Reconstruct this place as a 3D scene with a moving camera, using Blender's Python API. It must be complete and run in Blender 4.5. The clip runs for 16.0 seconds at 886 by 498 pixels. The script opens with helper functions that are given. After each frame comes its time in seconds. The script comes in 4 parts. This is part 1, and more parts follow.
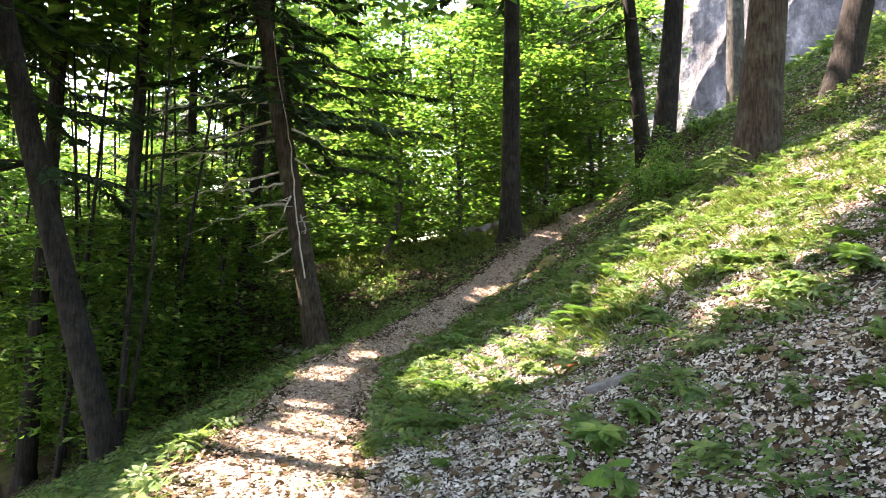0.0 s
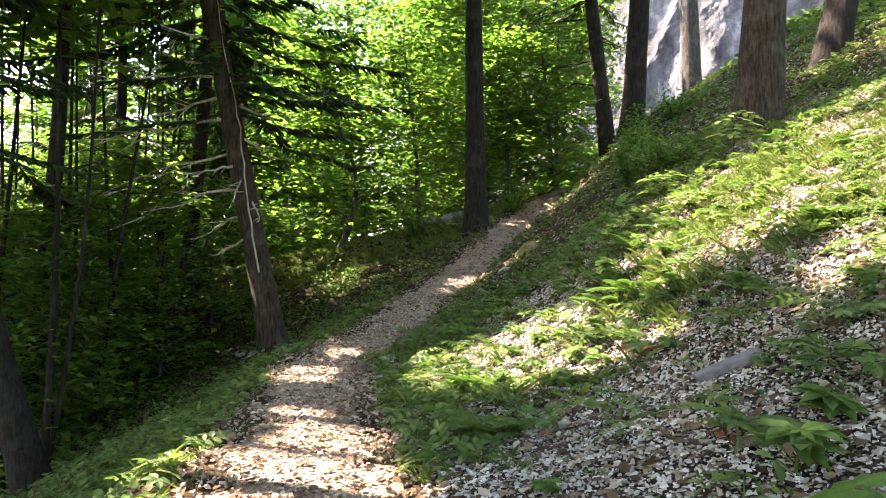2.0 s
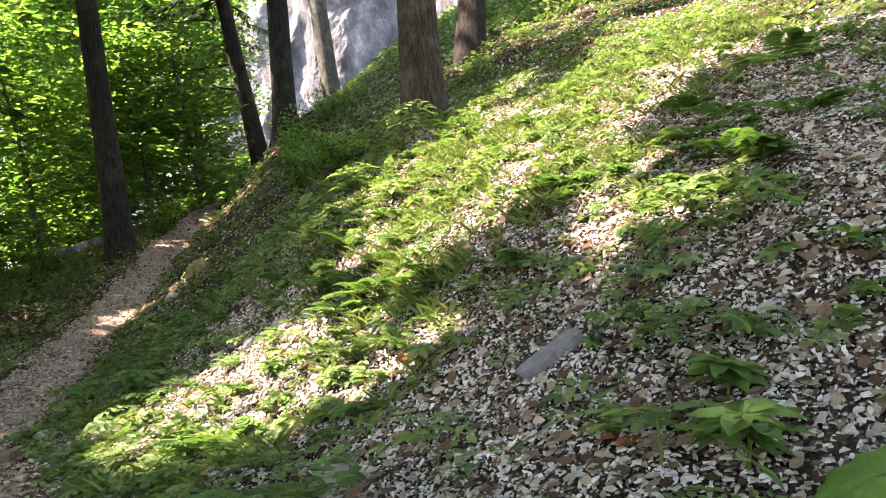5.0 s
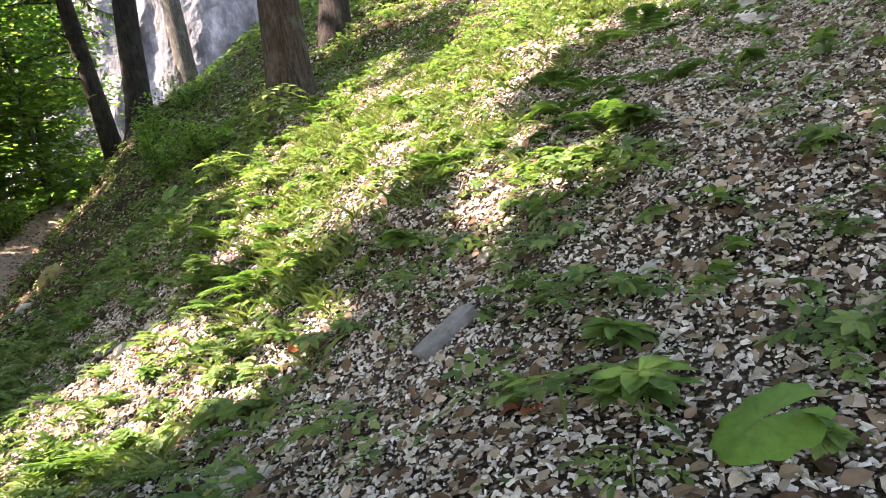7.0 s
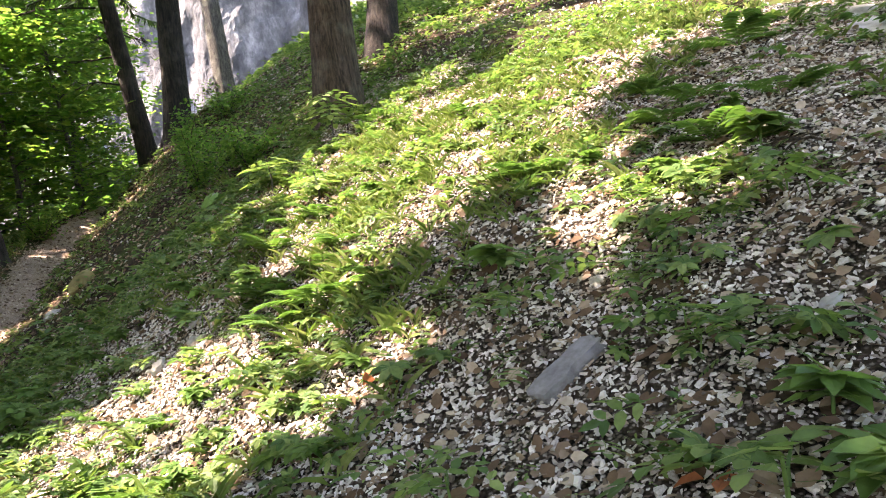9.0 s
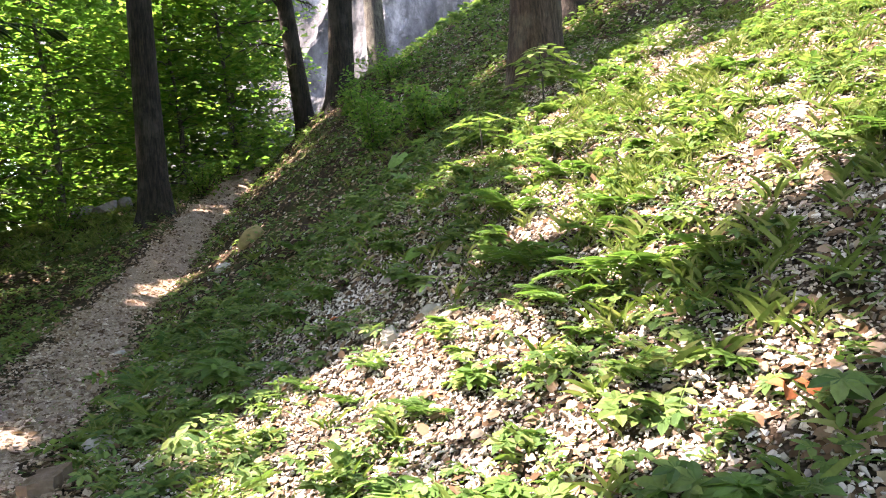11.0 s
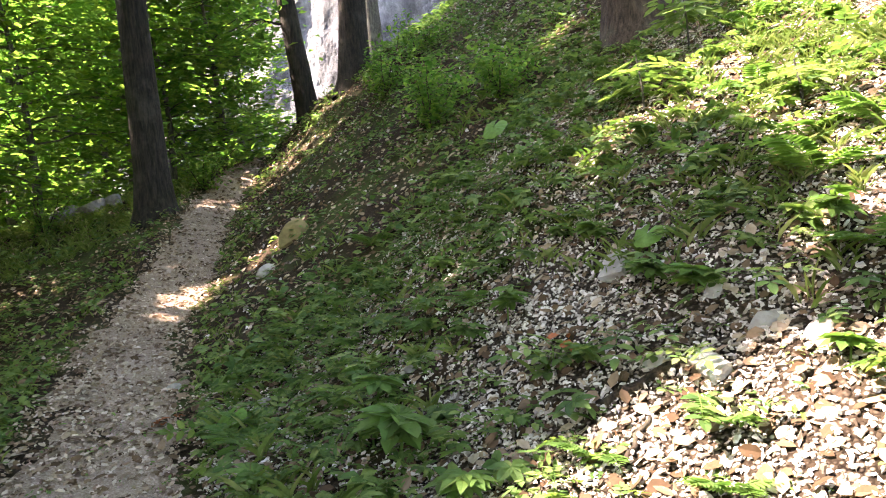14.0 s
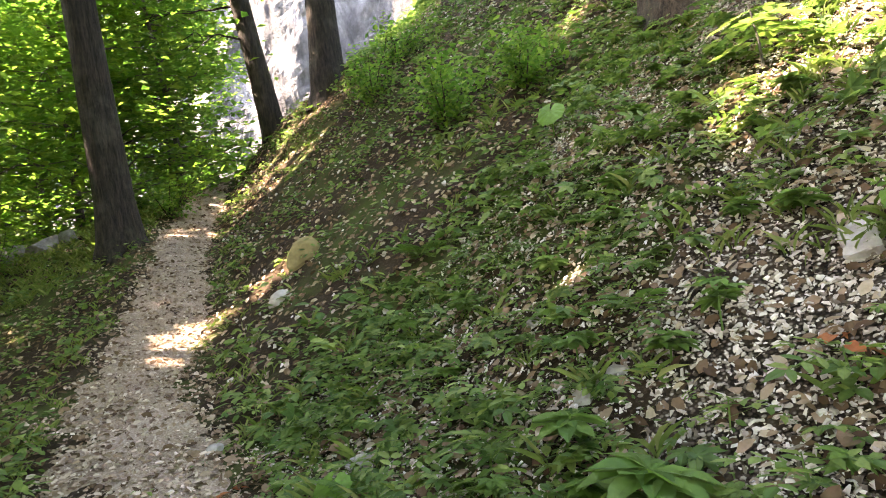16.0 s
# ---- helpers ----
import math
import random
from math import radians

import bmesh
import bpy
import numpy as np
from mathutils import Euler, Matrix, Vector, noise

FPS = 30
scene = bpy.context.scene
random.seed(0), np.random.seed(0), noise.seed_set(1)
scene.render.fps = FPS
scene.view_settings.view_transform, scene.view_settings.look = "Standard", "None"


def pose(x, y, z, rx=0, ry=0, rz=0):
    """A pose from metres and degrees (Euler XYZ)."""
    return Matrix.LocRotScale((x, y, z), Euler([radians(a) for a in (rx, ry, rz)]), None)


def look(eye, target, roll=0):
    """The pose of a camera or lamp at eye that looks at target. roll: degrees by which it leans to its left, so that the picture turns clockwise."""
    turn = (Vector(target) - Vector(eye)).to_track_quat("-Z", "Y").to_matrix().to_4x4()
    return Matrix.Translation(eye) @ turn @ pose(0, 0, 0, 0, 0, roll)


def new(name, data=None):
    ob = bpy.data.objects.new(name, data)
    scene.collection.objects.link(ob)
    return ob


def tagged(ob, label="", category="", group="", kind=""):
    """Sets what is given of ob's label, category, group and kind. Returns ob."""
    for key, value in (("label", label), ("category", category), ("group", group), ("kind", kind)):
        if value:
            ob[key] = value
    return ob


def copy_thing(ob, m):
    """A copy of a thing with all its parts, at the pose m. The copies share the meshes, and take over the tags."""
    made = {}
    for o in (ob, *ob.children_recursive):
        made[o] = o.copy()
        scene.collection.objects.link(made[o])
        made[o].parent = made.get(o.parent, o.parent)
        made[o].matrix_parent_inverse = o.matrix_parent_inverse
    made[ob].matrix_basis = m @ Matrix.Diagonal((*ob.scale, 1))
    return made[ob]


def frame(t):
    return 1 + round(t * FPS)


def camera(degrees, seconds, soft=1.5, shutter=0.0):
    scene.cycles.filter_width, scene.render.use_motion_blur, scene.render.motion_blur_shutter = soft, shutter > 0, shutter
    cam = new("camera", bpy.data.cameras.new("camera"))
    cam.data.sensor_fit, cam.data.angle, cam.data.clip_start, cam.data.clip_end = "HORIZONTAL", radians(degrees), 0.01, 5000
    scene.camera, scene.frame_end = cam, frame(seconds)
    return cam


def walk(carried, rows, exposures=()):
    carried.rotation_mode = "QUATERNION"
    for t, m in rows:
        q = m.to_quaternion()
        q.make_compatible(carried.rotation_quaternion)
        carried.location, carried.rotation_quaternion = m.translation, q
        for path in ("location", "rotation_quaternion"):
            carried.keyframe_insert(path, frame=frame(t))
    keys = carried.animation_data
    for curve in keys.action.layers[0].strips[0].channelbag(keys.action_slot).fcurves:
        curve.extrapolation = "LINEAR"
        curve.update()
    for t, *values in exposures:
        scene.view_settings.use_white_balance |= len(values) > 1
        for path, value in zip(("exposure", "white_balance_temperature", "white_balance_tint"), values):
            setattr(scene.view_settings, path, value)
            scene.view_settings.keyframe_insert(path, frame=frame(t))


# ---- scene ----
# ---------------------------------------------------------------- camera
cam = camera(65.2, 16.0, 1.1)
PLAN = 1.15        # metres to one unit of the plan
# seconds, eye x, y, z, yaw, pitch, lean
ROWS = [
    (0, 0.161, 0.440, 1.430, 0.79, 0.68, 0.98),
    (0.5, -0.016, 0.726, 1.465, 1.99, -0.76, 5.58),
    (1, -0.217, 1.041, 1.302, -2.95, 1.68, 6.67),
    (1.5, -0.358, 1.344, 1.251, -4.88, 2.62, 3.84),
    (2, -0.581, 1.858, 1.117, -4.50, 0.93, -0.23),
    (2.5, -0.872, 2.286, 1.028, -10.93, 1.63, -1.63),
    (3, -0.883, 2.715, 1.066, -15.14, 3.46, -3.43),
    (3.5, -0.885, 2.994, 1.069, -17.52, 4.06, -6.14),
    (4, -0.918, 3.062, 1.094, -29.02, 1.86, -7.82),
    (4.5, -0.891, 3.085, 1.099, -31.58, -0.45, -7.88),
    (4.7, -0.880, 3.115, 1.088, -32.61, -0.12, -7.58),
    (6.8, -0.854, 3.239, 1.040, -38.97, -2.03, -11.22),
    (7, -0.873, 3.249, 1.060, -43.21, -2.77, -11.25),
    (7.5, -0.925, 3.273, 1.095, -41.05, -2.73, -11.49),
    (8, -0.860, 3.417, 1.031, -37.63, -3.13, -8.47),
    (8.5, -0.808, 3.634, 1.107, -39.75, -2.89, -7.10),
    (9, -0.796, 3.939, 1.089, -41.86, -0.73, -9.00),
    (9.5, -0.731, 4.263, 1.166, -36.55, -3.28, -11.25),
    (10, -0.788, 4.593, 1.163, -27.45, -2.77, -7.76),
    (10.2, -0.849, 4.761, 1.105, -28.97, -1.22, -6.16),
    (12.3, -1.218, 6.561, 1.029, -35.66, -1.98, -4.29),
    (12.5, -1.231, 6.716, 1.073, -32.76, -4.45, -2.64),
    (13, -1.294, 7.029, 1.082, -34.98, -4.01, -4.79),
    (13.5, -1.336, 7.388, 1.091, -31.52, -2.46, -4.82),
    (14, -1.429, 7.753, 1.101, -35.93, -1.11, -5.84),
    (14.5, -1.495, 8.160, 1.062, -37.40, 0.48, -7.45),
    (15, -1.520, 8.555, 1.032, -38.34, -2.02, -6.70),
    (15.5, -1.573, 8.958, 1.035, -43.73, -3.53, -8.69),
    (16, -1.614, 9.255, 1.077, -40.84, 0.27, -9.67),
]
walk(cam, [(t, pose(x * PLAN, y * PLAN, z * PLAN, 0, 0, yaw) @ pose(0, 0, 0, 90 + pitch, 0, 0) @ pose(0, 0, 0, 0, 0, roll)) for t, x, y, z, yaw, pitch, roll in ROWS],
     exposures=((0.0, 3.8, 7550, 29), (3.0, 3.67, 7650, 28), (7.0, 3.68, 7600, 30), (10.0, 3.75, 7500, 29), (12.5, 3.85, 7200, 29), (14.0, 4.15, 7600, 28), (16.0, 4.62, 8400, 28)))

# ---------------------------------------------------------------- light
SUN_WAY = Vector((-0.49, 0.28, 0.83)).normalized()      # from the ground towards the sun
world = bpy.data.worlds.new("world")
scene.world = world
world.use_nodes = True
wn = world.node_tree.nodes
sky = wn.new("ShaderNodeTexSky")
sky.sky_type, sky.sun_disc = "NISHITA", False
sky.sun_elevation = math.asin(SUN_WAY.z)
sky.sun_rotation = math.atan2(SUN_WAY.x, SUN_WAY.y)
wn["Background"].inputs["Strength"].default_value = 0.15
world.node_tree.links.new(sky.outputs[0], wn["Background"].inputs["Color"])
sun = new("sun", bpy.data.lights.new("sun", "SUN"))
sun.data.energy, sun.data.angle, sun.data.color = 3.5, radians(0.6), (1.0, 0.95, 0.86)
sun.matrix_world = look((0, 0, 30), Vector((0, 0, 30)) - SUN_WAY)


# ---------------------------------------------------------------- materials
def ramp_colors(nt, fac, stops):
    r = nt.nodes.new("ShaderNodeValToRGB")
    e = r.color_ramp.elements
    while len(e) < len(stops):
        e.new(0.5)
    for k, (p, c) in enumerate(stops):
        e[k].position, e[k].color = p, (*c, 1)
    nt.links.new(fac, r.inputs[0])
    return r.outputs[0]


def noise_tex(nt, scale, detail=5, rough=0.6, stretch=None, coords="Object"):
    co = nt.nodes.new("ShaderNodeTexCoord").outputs[coords]
    if stretch:
        m = nt.nodes.new("ShaderNodeMapping")
        m.inputs["Scale"].default_value = stretch
        nt.links.new(co, m.inputs[0])
        co = m.outputs[0]
    n = nt.nodes.new("ShaderNodeTexNoise")
    n.inputs["Scale"].default_value, n.inputs["Detail"].default_value, n.inputs["Roughness"].default_value = scale, detail, rough
    nt.links.new(co, n.inputs["Vector"])
    return n.outputs["Fac"]


def mix_color(nt, fac, a, b, kind="MIX"):
    m = nt.nodes.new("ShaderNodeMix")
    m.data_type, m.blend_type = "RGBA", kind
    for sock, v in ((m.inputs[0], fac), (m.inputs[6], a), (m.inputs[7], b)):
        if isinstance(v, (int, float)):
            sock.default_value = v
        elif isinstance(v, tuple):
            sock.default_value = (*v, 1)
        else:
            nt.links.new(v, sock)
    return m.outputs[2]


def bump(nt, height, strength, distance, shader):
    b = nt.nodes.new("ShaderNodeBump")
    b.inputs["Strength"].default_value, b.inputs["Distance"].default_value = strength, distance
    nt.links.new(height, b.inputs["Height"])
    nt.links.new(b.outputs[0], shader.inputs["Normal"])


def material(name, rough=0.85):
    m = bpy.data.materials.new(name)
    m.use_nodes = True
    s = m.node_tree.nodes["Principled BSDF"]
    s.inputs["Roughness"].default_value = rough
    s.inputs["Specular IOR Level"].default_value = 0.3
    return m, m.node_tree, s


def soil_material():
    m, nt, s = material("forest_soil", 1.0)
    s.inputs["Specular IOR Level"].default_value = 0.08
    a = ramp_colors(nt, noise_tex(nt, 1.3, 6), [(0.3, (0.009, 0.006, 0.004)), (0.5, (0.02, 0.014, 0.009)), (0.7, (0.042, 0.031, 0.02))])
    b = ramp_colors(nt, noise_tex(nt, 38, 4, 0.7), [(0.35, (0.03, 0.02, 0.012)), (0.5, (0.028, 0.019, 0.012)), (0.66, (0.08, 0.058, 0.04))])
    c = mix_color(nt, 0.6, a, b)
    moss = ramp_colors(nt, noise_tex(nt, 0.8, 5), [(0.48, (0, 0, 0)), (0.62, (0.8, 0.8, 0.8))])
    c = mix_color(nt, moss, c, (0.045, 0.07, 0.016))
    nt.links.new(c, s.inputs["Base Color"])
    bump(nt, noise_tex(nt, 45, 4), 0.8, 0.02, s)
    return m


def trail_material():
    m, nt, s = material("trail_dirt", 0.95)
    a = ramp_colors(nt, noise_tex(nt, 2.2, 6), [(0.32, (0.1, 0.064, 0.044)), (0.55, (0.25, 0.18, 0.132)), (0.75, (0.42, 0.335, 0.265))])
    b = ramp_colors(nt, noise_tex(nt, 60, 5, 0.7), [(0.36, (0.07, 0.045, 0.031)), (0.5, (0.25, 0.186, 0.14)), (0.66, (0.48, 0.4, 0.33))])
    nt.links.new(mix_color(nt, 0.55, a, b), s.inputs["Base Color"])
    bump(nt, noise_tex(nt, 70, 4), 0.9, 0.015, s)
    return m


def stone_material(name, stops, scale=6):
    m, nt, s = material(name, 0.9)
    s.inputs["Specular IOR Level"].default_value = 0.15
    isl = nt.nodes.new("ShaderNodeNewGeometry").outputs["Random Per Island"]
    a = ramp_colors(nt, isl, stops)
    b = ramp_colors(nt, noise_tex(nt, scale, 6), [(0.3, (0.55, 0.52, 0.48)), (0.65, (1, 1, 1))])
    nt.links.new(mix_color(nt, 1.0, a, b, "MULTIPLY"), s.inputs["Base Color"])
    bump(nt, noise_tex(nt, scale * 6, 4), 0.5, 0.01, s)
    return m


def leaf_material(name, stops, through_share=0.45, rough=0.5):
    m, nt, s = material(name, rough)
    s.inputs["Specular IOR Level"].default_value = 0.16
    isl = nt.nodes.new("ShaderNodeNewGeometry").outputs["Random Per Island"]
    c = ramp_colors(nt, isl, stops)
    grain = ramp_colors(nt, noise_tex(nt, 25, 3), [(0.3, (0.75, 0.75, 0.7)), (0.7, (1.1, 1.1, 1.1))])
    c = mix_color(nt, 1.0, c, grain, "MULTIPLY")
    nt.links.new(c, s.inputs["Base Color"])
    t = nt.nodes.new("ShaderNodeBsdfTranslucent")
    lit = mix_color(nt, 1.0, c, (1.35, 1.5, 0.85), "MULTIPLY")
    nt.links.new(lit, t.inputs["Color"])
    mx = nt.nodes.new("ShaderNodeMixShader")
    mx.inputs[0].default_value = through_share
    nt.links.new(s.outputs[0], mx.inputs[1])
    nt.links.new(t.outputs[0], mx.inputs[2])
    nt.links.new(mx.outputs[0], nt.nodes["Material Output"].inputs["Surface"])
    return m


def bark_material(name, dark, light, lichen=0.0):
    m, nt, s = material(name, 0.95)
    f = noise_tex(nt, 11, 8, 0.72, (2.4, 2.4, 0.3))
    c = ramp_colors(nt, f, [(0.4, dark), (0.52, tuple((a + b) / 2 for a, b in zip(dark, light))), (0.62, light)])
    if lichen:
        k = ramp_colors(nt, noise_tex(nt, 2.6, 5), [(0.5, (0, 0, 0)), (0.64, (lichen,) * 3)])
        c = mix_color(nt, k, c, (0.24, 0.25, 0.19))
    nt.links.new(c, s.inputs["Base Color"])
    bump(nt, f, 1.0, 0.05, s)
    return m


def cliff_material():
    m, nt, s = material("limestone_cliff", 0.9)
    f = noise_tex(nt, 0.3, 9, 0.7, (1.2, 1.2, 0.7))
    c = ramp_colors(nt, f, [(0.34, (0.04, 0.04, 0.041)), (0.46, (0.085, 0.087, 0.088)), (0.56, (0.16, 0.162, 0.162)), (0.68, (0.45, 0.44, 0.425))])
    st = ramp_colors(nt, noise_tex(nt, 1.5, 5, 0.6, (1.0, 1.0, 0.12)), [(0.38, (0.35, 0.37, 0.38)), (0.55, (1, 1, 1))])
    nt.links.new(mix_color(nt, 0.45, c, st, "MULTIPLY"), s.inputs["Base Color"])
    bump(nt, noise_tex(nt, 2.2, 10, 0.75), 1.0, 0.5, s)
    return m


SOIL, TRAIL, CLIFF = soil_material(), trail_material(), cliff_material()
CHIP = stone_material("limestone_chips", [(0.0, (0.07, 0.052, 0.038)), (0.22, (0.28, 0.24, 0.2)), (0.55, (0.52, 0.475, 0.425)), (1.0, (0.7, 0.665, 0.615))])
GRIT = stone_material("trail_grit", [(0.0, (0.1, 0.06, 0.04)), (0.45, (0.33, 0.24, 0.178)), (1.0, (0.58, 0.49, 0.405))])
STONE = stone_material("pale_stone", [(0.0, (0.32, 0.31, 0.285)), (1.0, (0.4, 0.385, 0.355))], 9)
SLATE = stone_material("grey_slab_stone", [(0.0, (0.17, 0.165, 0.165)), (1.0, (0.2, 0.195, 0.195))], 16)
LITTER = leaf_material("dry_leaves", [(0.0, (0.05, 0.028, 0.015)), (0.4, (0.12, 0.075, 0.045)), (0.75, (0.24, 0.17, 0.12)), (1.0, (0.4, 0.33, 0.26))], 0.1, 0.8)
RED_LEAF = leaf_material("withered_red_leaves", [(0.0, (0.22, 0.06, 0.02)), (1.0, (0.36, 0.13, 0.06))], 0.2, 0.8)
HERB = leaf_material("herb_leaves", [(0.0, (0.045, 0.1, 0.03)), (0.5, (0.095, 0.165, 0.048)), (1.0, (0.17, 0.23, 0.075))], 0.4)
GRASS = leaf_material("grass_blades", [(0.0, (0.08, 0.13, 0.03)), (0.6, (0.13, 0.185, 0.05)), (1.0, (0.22, 0.24, 0.1))], 0.4)
FERN = leaf_material("fern_green", [(0.0, (0.055, 0.125, 0.032)), (1.0, (0.11, 0.195, 0.05))], 0.4)
BIG_LEAF = leaf_material("butterbur_green", [(0.0, (0.09, 0.2, 0.04)), (1.0, (0.13, 0.25, 0.05))], 0.4)
BEECH = leaf_material("beech_leaves", [(0.0, (0.045, 0.125, 0.026)), (0.6, (0.095, 0.19, 0.045)), (1.0, (0.18, 0.265, 0.065))], 0.6)
NEEDLE = leaf_material("spruce_needles", [(0.0, (0.012, 0.035, 0.012)), (1.0, (0.035, 0.07, 0.025))], 0.25)
BARK_SPRUCE = bark_material("spruce_bark", (0.006, 0.005, 0.004), (0.034, 0.026, 0.02), 0.07)
BARK_BROWN = bark_material("brown_bark", (0.016, 0.011, 0.007), (0.08, 0.056, 0.037), 0.15)
BARK_BEECH = bark_material("beech_bark", (0.03, 0.028, 0.024), (0.1, 0.094, 0.08), 0.25)
# pale dead wood, colour lightened further to stand in for caught light
DEADWOOD = bark_material("dead_wood", (0.3, 0.26, 0.2), (0.66, 0.6, 0.5))


# ---------------------------------------------------------------- the lie of the land
NODE_Y = [-400, -30, 1.3, 5.2, 7.8, 10.4, 13, 15.6, 18.2, 20.8, 23.4, 26, 30, 40, 70, 400]
PATH_X = [-0.2, -0.2, -0.48, -1.04, -1.22, -1.39, -0.61, 0.16, 1.48, 2.74, 4.3, 6.0, 9.0, 11.0, 12.0, 12.0]
PATH_Z = [-2.0, -0.2, 0.04, -0.04, -0.15, -0.18, -0.02, 0.33, 1.08, 1.95, 2.9, 3.5, 3.3, 2.0, 0.0, -4.0]
BANK_K = [0.4, 0.4, 0.37, 0.36, 0.46, 0.49, 0.6, 0.67, 0.79, 0.9, 0.88, 0.8, 0.7, 0.6, 0.4, 0.2]
HALF = 0.57
_fine = np.arange(-400, 400.01, 0.1)


def _smooth(values):
    v = np.interp(_fine, NODE_Y, values)
    k = np.hanning(17)
    return np.convolve(np.pad(v, 8, mode="edge"), k / k.sum(), "valid")


_px, _pz, _pk = _smooth(PATH_X), _smooth(PATH_Z), _smooth(BANK_K)


def path_x(y):
    return np.interp(y, _fine, _px)


def waves(x, y, seed, scale):
    """A cheap smooth noise of about -1 to 1."""
    r = np.random.default_rng(seed)
    out = 0
    for _ in range(6):
        a, b, p = r.normal(0, 1, 3)
        out = out + np.sin((a * x + b * y) / scale * 2.2 + p * 9)
    return out / 3.2


def height(x, y):
    x, y = np.asarray(x, float), np.asarray(y, float)
    c, z, k = np.interp(y, _fine, _px), np.interp(y, _fine, _pz), np.interp(y, _fine, _pk)
    half = HALF * (1 + 0.12 * waves(x * 0, y, 3, 1.5))
    s, d = np.maximum(x - c - half, 0), np.maximum(c - half - x, 0)
    se = np.where(s < 8, s, 8 + (s - 8) * 0.75)
    se = np.where(s > 40, 32 + (s - 40) * 0.1, se)
    ease = np.interp(y, [15, 20, 60], [0.0, 0.3, 0.3])
    far_on = np.interp(y, [12.5, 15.5], [0.0, 1.0])
    hollow = (1 - far_on) * 0.68 * np.exp(-(s / 2.05) ** 2.5) + far_on * 0.42 * np.exp(-s / 1.56)
    up = k * (se - ease * np.maximum(se - 3.5, 0)) * (1 - hollow)
    fall = np.interp(y, [13, 19, 23, 30], [0.52, 0.4, 0.22, 0.3])
    down = np.where(d < 14, fall * d, fall * 14 + 0.05 * (d - 14)) - 0.1 * np.exp(-((d - 0.25) / 0.2) ** 2)
    off = np.clip(np.maximum(s, d) / 0.6, 0, 1)
    up = up + 0.75 * np.exp(-((x - 6.8) ** 2 + (y - 24.4) ** 2) / 2.2) + 0.3 * np.exp(-((x - 6.4) ** 2 + (y - 21.3) ** 2) / 1.5)
    return z + up - down + off * (0.05 * waves(x, y, 11, 1.6) + 0.02 * waves(x, y, 12, 0.5)) + 0.015 * waves(x, y, 13, 0.9)


def normal(x, y):
    e = 0.15
    n = np.stack([-(height(x + e, y) - height(x - e, y)) / (2 * e), -(height(x, y + e) - height(x, y - e)) / (2 * e), np.ones_like(x)], -1)
    return n / np.linalg.norm(n, axis=-1, keepdims=True)


# ---------------------------------------------------------------- mesh helpers
def mesh(name, verts, faces, mat, smooth=False):
    """A mesh from an array of places and one or more arrays of faces with equal corners."""
    me = bpy.data.meshes.new(name)
    verts = np.asarray(verts, np.float32)
    faces = [np.asarray(f, np.int32) for f in (faces if isinstance(faces, list) else [faces]) if len(f)]
    loops = np.concatenate([f.ravel() for f in faces])
    sizes = np.concatenate([np.full(len(f), f.shape[1]) for f in faces])
    me.vertices.add(len(verts))
    me.vertices.foreach_set("co", verts.ravel())
    me.loops.add(len(loops))
    me.loops.foreach_set("vertex_index", loops)
    me.polygons.add(len(sizes))
    me.polygons.foreach_set("loop_start", np.concatenate([[0], np.cumsum(sizes)[:-1]]).astype(np.int32))
    me.polygons.foreach_set("use_smooth", np.full(len(sizes), smooth))
    me.materials.append(mat)
    me.update(calc_edges=True)
    me.validate()
    return me


def put(name, me, parent=None, label="", category="", group="", kind=""):
    ob = new(name, me)
    ob.parent = parent
    return tagged(ob, label, category, group, kind)


def scatter(template, places, turns, sizes):
    """Copies of a template (verts, faces) at places, by 3 x 3 turns and sizes, as one pair of arrays."""
    tv, tf = template
    sizes = np.asarray(sizes, float)
    sizes = sizes[:, None, None] if sizes.ndim == 1 else sizes[:, None, :]
    v = np.einsum("nij,nkj->nki", turns, tv[None] * sizes) + np.asarray(places)[:, None]
    f = tf[None] + (np.arange(len(v)) * len(tv))[:, None, None]
    return v.reshape(-1, 3), f.reshape(-1, tf.shape[1])


def frames_from(up, spin):
    """Turns whose z axis is up, spun by angles about it."""
    up = up / np.linalg.norm(up, axis=-1, keepdims=True)
    ref = np.stack([np.cos(spin), np.sin(spin), 0 * spin], -1)
    x = ref - (ref * up).sum(-1, keepdims=True) * up
    x /= np.linalg.norm(x, axis=-1, keepdims=True) + 1e-9
    return np.stack([x, np.cross(up, x), up], -1)


def tube(points, radii, sides=10, rough=0.0, seed=0, cap=True):
    """A tapered tube along points; rough sets the unevenness of its skin."""
    p, r = np.asarray(points, float), np.asarray(radii, float)
    g = np.random.default_rng(seed)
    way = np.gradient(p, axis=0)
    way /= np.linalg.norm(way, axis=1, keepdims=True) + 1e-9
    ref = np.array([0.31, 0.95, 0.05]) if abs(way[:, 2]).mean() > 0.5 else np.array([0.0, 0.05, 1.0])
    a = np.cross(way, ref)
    a /= np.linalg.norm(a, axis=1, keepdims=True) + 1e-9
    b = np.cross(way, a)
    th = np.arange(sides) / sides * 2 * np.pi
    rad = r[:, None] * (1 + rough * (g.normal(0, 1, (len(p), sides)) * 0.5 + g.normal(0, 1, sides) * 0.6))
    v = p[:, None] + rad[..., None] * (np.cos(th)[None, :, None] * a[:, None] + np.sin(th)[None, :, None] * b[:, None])
    i = np.arange(len(p) - 1)[:, None] * sides
    j, k = np.arange(sides)[None], (np.arange(sides)[None] + 1) % sides
    f = np.stack([i + j, i + k, i + sides + k, i + sides + j], -1).reshape(-1, 4)
    return v.reshape(-1, 3), f


